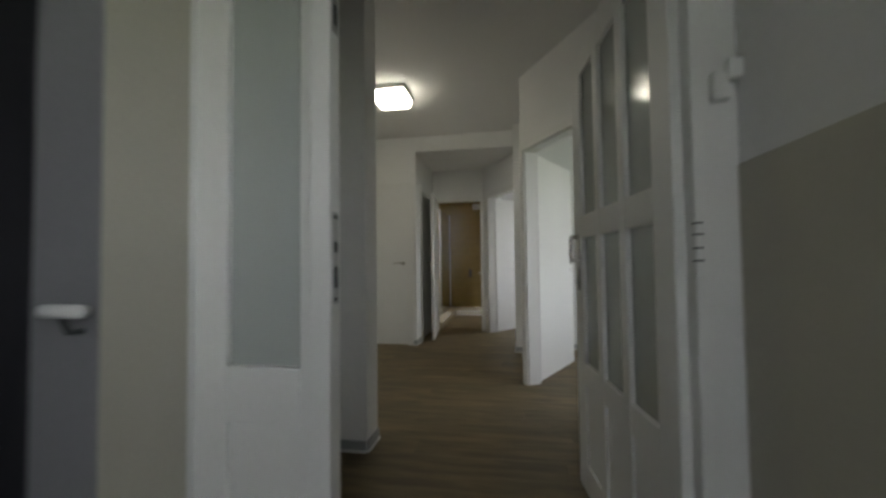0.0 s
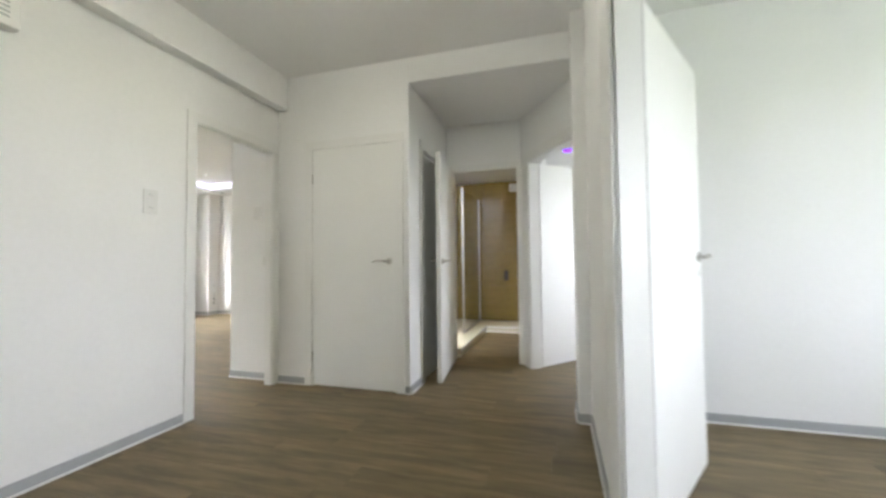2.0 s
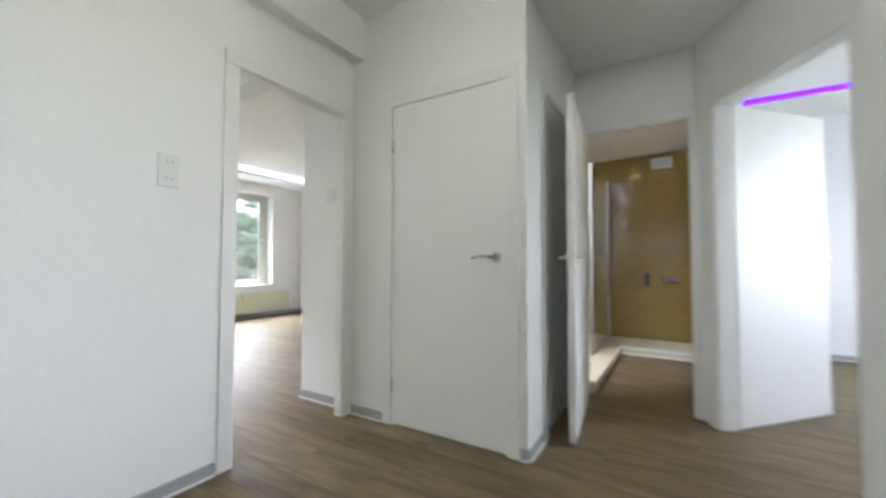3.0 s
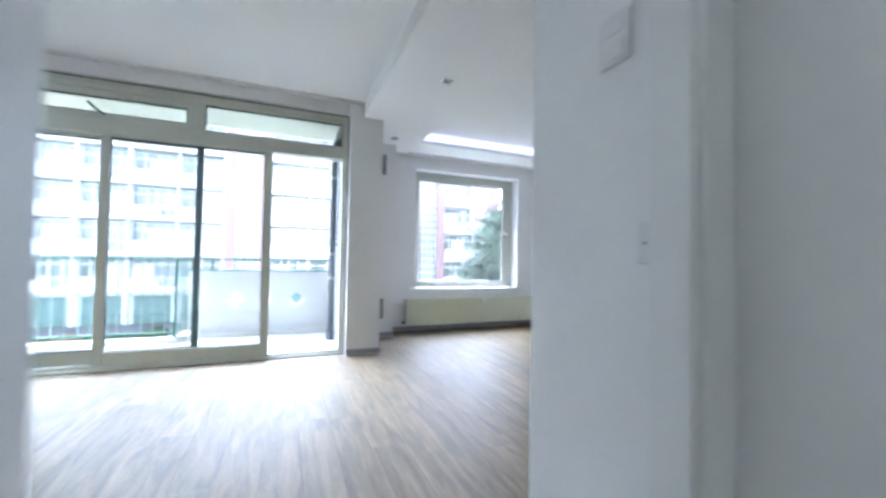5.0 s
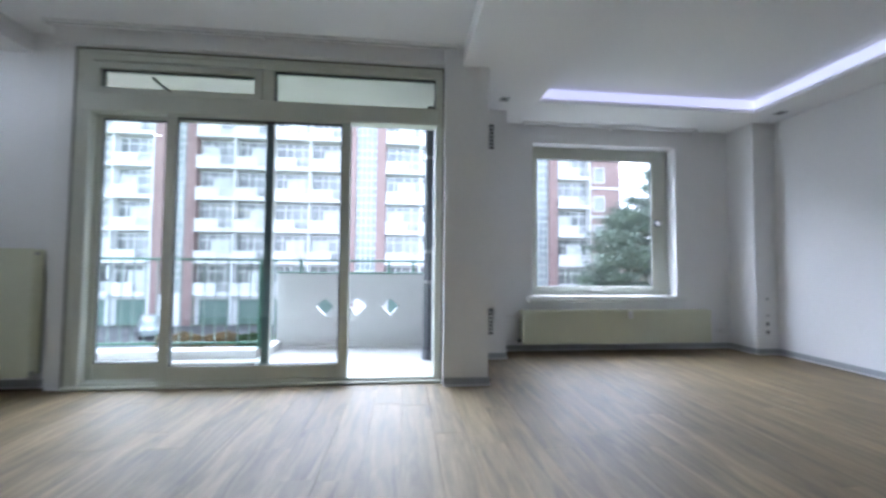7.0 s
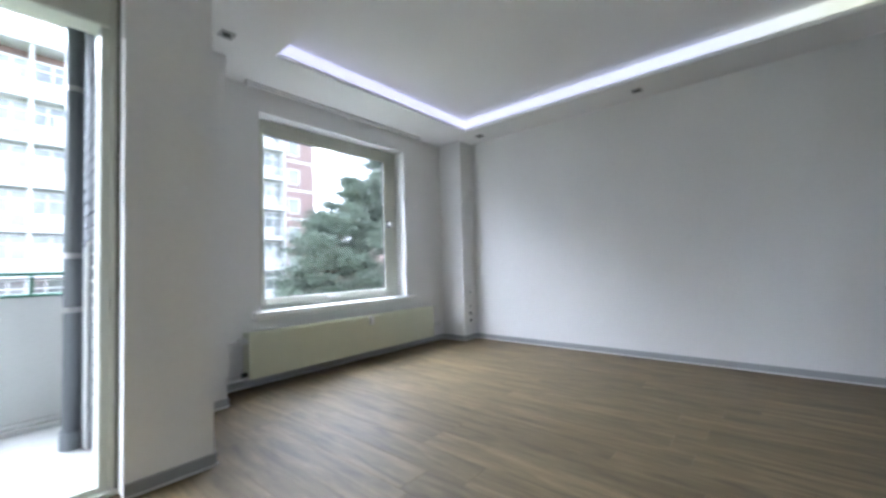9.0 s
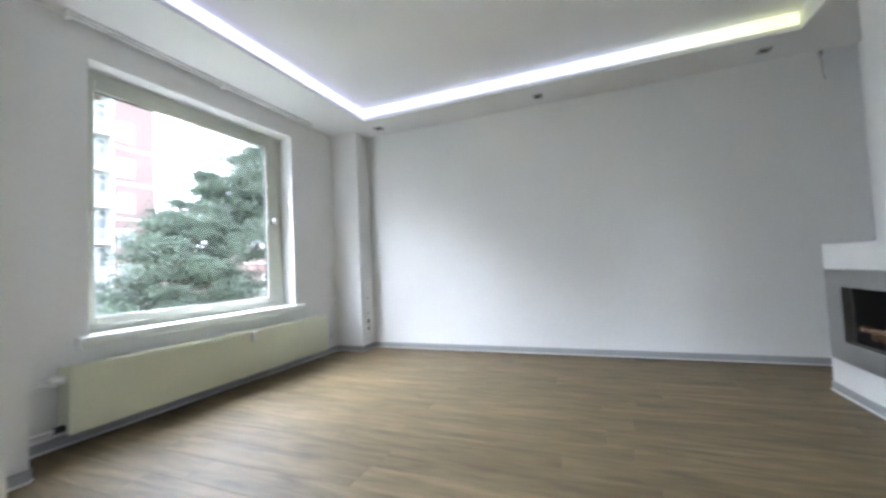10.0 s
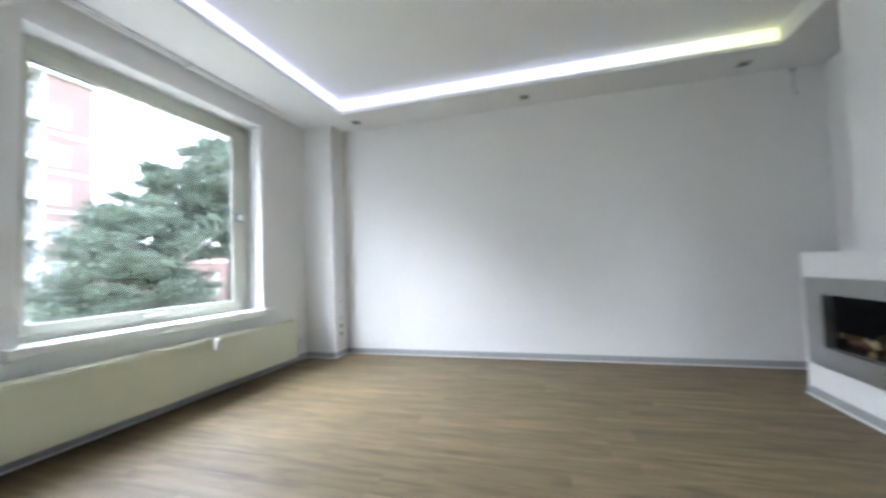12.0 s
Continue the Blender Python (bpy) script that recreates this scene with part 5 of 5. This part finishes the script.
# ---- floor planks, tiles and bricks ----
def plank_material():
    m = bpy.data.materials.new("oak_vinyl_plank")
    m.use_nodes = True
    n, l = m.node_tree.nodes, m.node_tree.links
    p = n["Principled BSDF"]
    co, info = n.new("ShaderNodeTexCoord"), n.new("ShaderNodeObjectInfo")
    shift, mapn = n.new("ShaderNodeVectorMath"), n.new("ShaderNodeMapping")
    shift.operation = "ADD"
    comb = n.new("ShaderNodeCombineXYZ")
    mul = n.new("ShaderNodeMath")
    mul.operation = "MULTIPLY"
    mul.inputs[1].default_value = 37.0
    l.new(info.outputs["Random"], mul.inputs[0])
    l.new(mul.outputs["Value"], comb.inputs["X"])
    l.new(mul.outputs["Value"], comb.inputs["Y"])
    l.new(co.outputs["Object"], shift.inputs[0])
    l.new(comb.outputs["Vector"], shift.inputs[1])
    l.new(shift.outputs["Vector"], mapn.inputs["Vector"])
    mapn.inputs["Scale"].default_value = (1.5, 11.0, 1.0)
    streak, fine = n.new("ShaderNodeTexNoise"), n.new("ShaderNodeTexNoise")
    streak.inputs["Scale"].default_value, streak.inputs["Detail"].default_value, streak.inputs["Distortion"].default_value = 1.6, 6, 0.8
    fine.inputs["Scale"].default_value, fine.inputs["Detail"].default_value = 9.0, 4
    l.new(mapn.outputs["Vector"], streak.inputs["Vector"])
    l.new(mapn.outputs["Vector"], fine.inputs["Vector"])
    ramp = n.new("ShaderNodeValToRGB")
    e = ramp.color_ramp.elements
    e[0].position, e[0].color = 0.28, (0.104, 0.077, 0.040, 1)
    e[1].position, e[1].color = 0.75, (0.238, 0.186, 0.102, 1)
    k = e.new(0.5)
    k.color = (0.168, 0.128, 0.066, 1)
    l.new(streak.outputs["Fac"], ramp.inputs["Fac"])
    tone = n.new("ShaderNodeMapRange")
    tone.inputs["To Min"].default_value, tone.inputs["To Max"].default_value = 0.86, 1.12
    l.new(info.outputs["Random"], tone.inputs["Value"])
    f2 = n.new("ShaderNodeMapRange")
    f2.inputs["From Min"].default_value, f2.inputs["From Max"].default_value = 0.3, 0.7
    f2.inputs["To Min"].default_value, f2.inputs["To Max"].default_value = 0.92, 1.06
    l.new(fine.outputs["Fac"], f2.inputs["Value"])
    t2 = n.new("ShaderNodeMath")
    t2.operation = "MULTIPLY"
    l.new(tone.outputs["Result"], t2.inputs[0])
    l.new(f2.outputs["Result"], t2.inputs[1])
    mix = n.new("ShaderNodeMix")
    mix.data_type, mix.blend_type = "RGBA", "MULTIPLY"
    mix.inputs["Factor"].default_value = 1.0
    l.new(ramp.outputs["Color"], mix.inputs["A"])
    l.new(t2.outputs["Value"], mix.inputs["B"])
    l.new(mix.outputs["Result"], p.inputs["Base Color"])
    rr = n.new("ShaderNodeMapRange")
    rr.inputs["To Min"].default_value, rr.inputs["To Max"].default_value = 0.50, 0.62
    l.new(streak.outputs["Fac"], rr.inputs["Value"])
    l.new(rr.outputs["Result"], p.inputs["Roughness"])
    p.inputs["Specular IOR Level"].default_value = 0.42
    bp = n.new("ShaderNodeBump")
    bp.inputs["Strength"].default_value, bp.inputs["Distance"].default_value = 0.12, 0.002
    l.new(fine.outputs["Fac"], bp.inputs["Height"])
    l.new(bp.outputs["Normal"], p.inputs["Normal"])
    return m


PLANK = plank_material()
JOINT = material("dark_plank_joint", (0.11, 0.08, 0.055), 0.8, grain=0.1, stain=0.1)
floor = structure(part("floor", boxes((-5.93, 3.84, 1.44, 5.61, -0.12, -0.0035), (-7.0, 3.84, 5.61, 9.1, -0.12, -0.0035)), JOINT), "oak-look vinyl plank floor running through hall and living room", "floor")
PL, PW, GAP = 1.22, 0.184, 0.0004


def plank_mesh(length, key):
    if key in shared:
        return shared[key]
    bm = bmesh.new()
    h, w, c = length / 2 - GAP, PW / 2 - GAP, 0.0007
    low = [bm.verts.new((sx * h, sy * w, -0.004)) for sx, sy in ((-1, -1), (1, -1), (1, 1), (-1, 1))]
    top = [bm.verts.new((sx * (h - c), sy * (w - c), 0.0)) for sx, sy in ((-1, -1), (1, -1), (1, 1), (-1, 1))]
    for q in range(4):
        bm.faces.new((low[q], low[(q + 1) % 4], top[(q + 1) % 4], top[q]))
    bm.faces.new(top)
    me = bpy.data.meshes.new("plank")
    bmesh.ops.recalc_face_normals(bm, faces=bm.faces)
    bm.to_mesh(me)
    bm.free()
    me.materials.append(PLANK)
    shared[key] = me
    return me


rnd = random.Random(11)
y = 1.44 + PW / 2
while y < 9.05:
    x_from = -5.80 if y < 5.61 else -6.90
    x_to = 3.75
    if y < 2.0:
        x_to = 1.2
    x = x_from - rnd.uniform(0.1, 0.9) * PL
    while x < x_to:
        a, b = max(x, x_from), min(x + PL, x_to)
        if b - a > 0.04:
            length = round(b - a, 2)
            ob = new("plank", plank_mesh(b - a, ("plank", length)))
            ob.location = ((a + b) / 2, y, 0)
            ob.parent = floor
        x += PL
    y += PW

# bathroom tiles
TILE = bpy.data.materials.new("beige_brown_tile")
TILE.use_nodes = True
n, l = TILE.node_tree.nodes, TILE.node_tree.links
info, mr, ns, ramp = n.new("ShaderNodeObjectInfo"), n.new("ShaderNodeMapRange"), n.new("ShaderNodeTexNoise"), n.new("ShaderNodeValToRGB")
ns.inputs["Scale"].default_value, ns.inputs["Detail"].default_value = 6.0, 5
add = n.new("ShaderNodeMath")
mr.inputs["To Min"].default_value, mr.inputs["To Max"].default_value = -0.08, 0.08
l.new(info.outputs["Random"], mr.inputs["Value"])
l.new(mr.outputs["Result"], add.inputs[0])
l.new(ns.outputs["Fac"], add.inputs[1])
l.new(add.outputs["Value"], ramp.inputs["Fac"])
ramp.color_ramp.elements[0].color, ramp.color_ramp.elements[1].color = (0.185, 0.135, 0.038, 1), (0.30, 0.225, 0.075, 1)
l.new(ramp.outputs["Color"], n["Principled BSDF"].inputs["Base Color"])
n["Principled BSDF"].inputs["Roughness"].default_value = 0.18


def tiles(host, u0, u1, z0, z1, tw, th_, place):
    """Tiles with recessed joints over a rectangle of a wall; place(u, z) gives the pose of one tile, whose face looks along its -y."""
    nu, nz = round((u1 - u0) / tw), round((z1 - z0) / th_)
    w, h = (u1 - u0) / nu, (z1 - z0) / nz
    key = ("tile", round(w, 3), round(h, 3))
    if key not in shared:
        me_ob = part("tile", boxes((-w / 2 + 0.0015, w / 2 - 0.0015, -0.008, 0.0, -h / 2 + 0.0015, h / 2 - 0.0015)), TILE)
        shared[key] = me_ob.data
        bpy.data.objects.remove(me_ob)
    for i in range(nu):
        for j in range(nz):
            ob = new("tile", shared[key])
            ob.parent = host
            ob.matrix_world = place(u0 + (i + 0.5) * w, z0 + (j + 0.5) * h)


tiles(bpy.data.objects["wall_bath_north"], -1.32, 0.30, 0.09, 2.36, 0.33, 0.30, lambda u, z: pose(u, 8.72, z, 0, 0, 0))
tiles(bpy.data.objects["wall_bath_west"], 6.52, 8.71, 0.09, 2.36, 0.33, 0.30, lambda u, z: pose(-1.32, u, z, 0, 0, 90))

GREYBRICK = material("dark_grey_painted_brick", (0.10, 0.105, 0.11), 0.8, grain=0.12, stain=0.1, bump=0.3)
# brick facing of the column on the balcony side
host = bpy.data.objects["wall_living_column"]
bk = part("brick", boxes((-0.105, 0.105, -0.012, 0.0, -0.0325, 0.0325)), GREYBRICK)
brick_mesh = bk.data
bpy.data.objects.remove(bk)
for j in range(36):
    for i in range(5):
        x = -6.98 + i * 0.222 + (0.111 if j % 2 else 0)
        if x > -6.06:
            continue
        ob = new("brick", brick_mesh)
        ob.parent = host
        ob.matrix_world = pose(x, 5.255, 0.05 + j * 0.0765, 0, 0, 0)
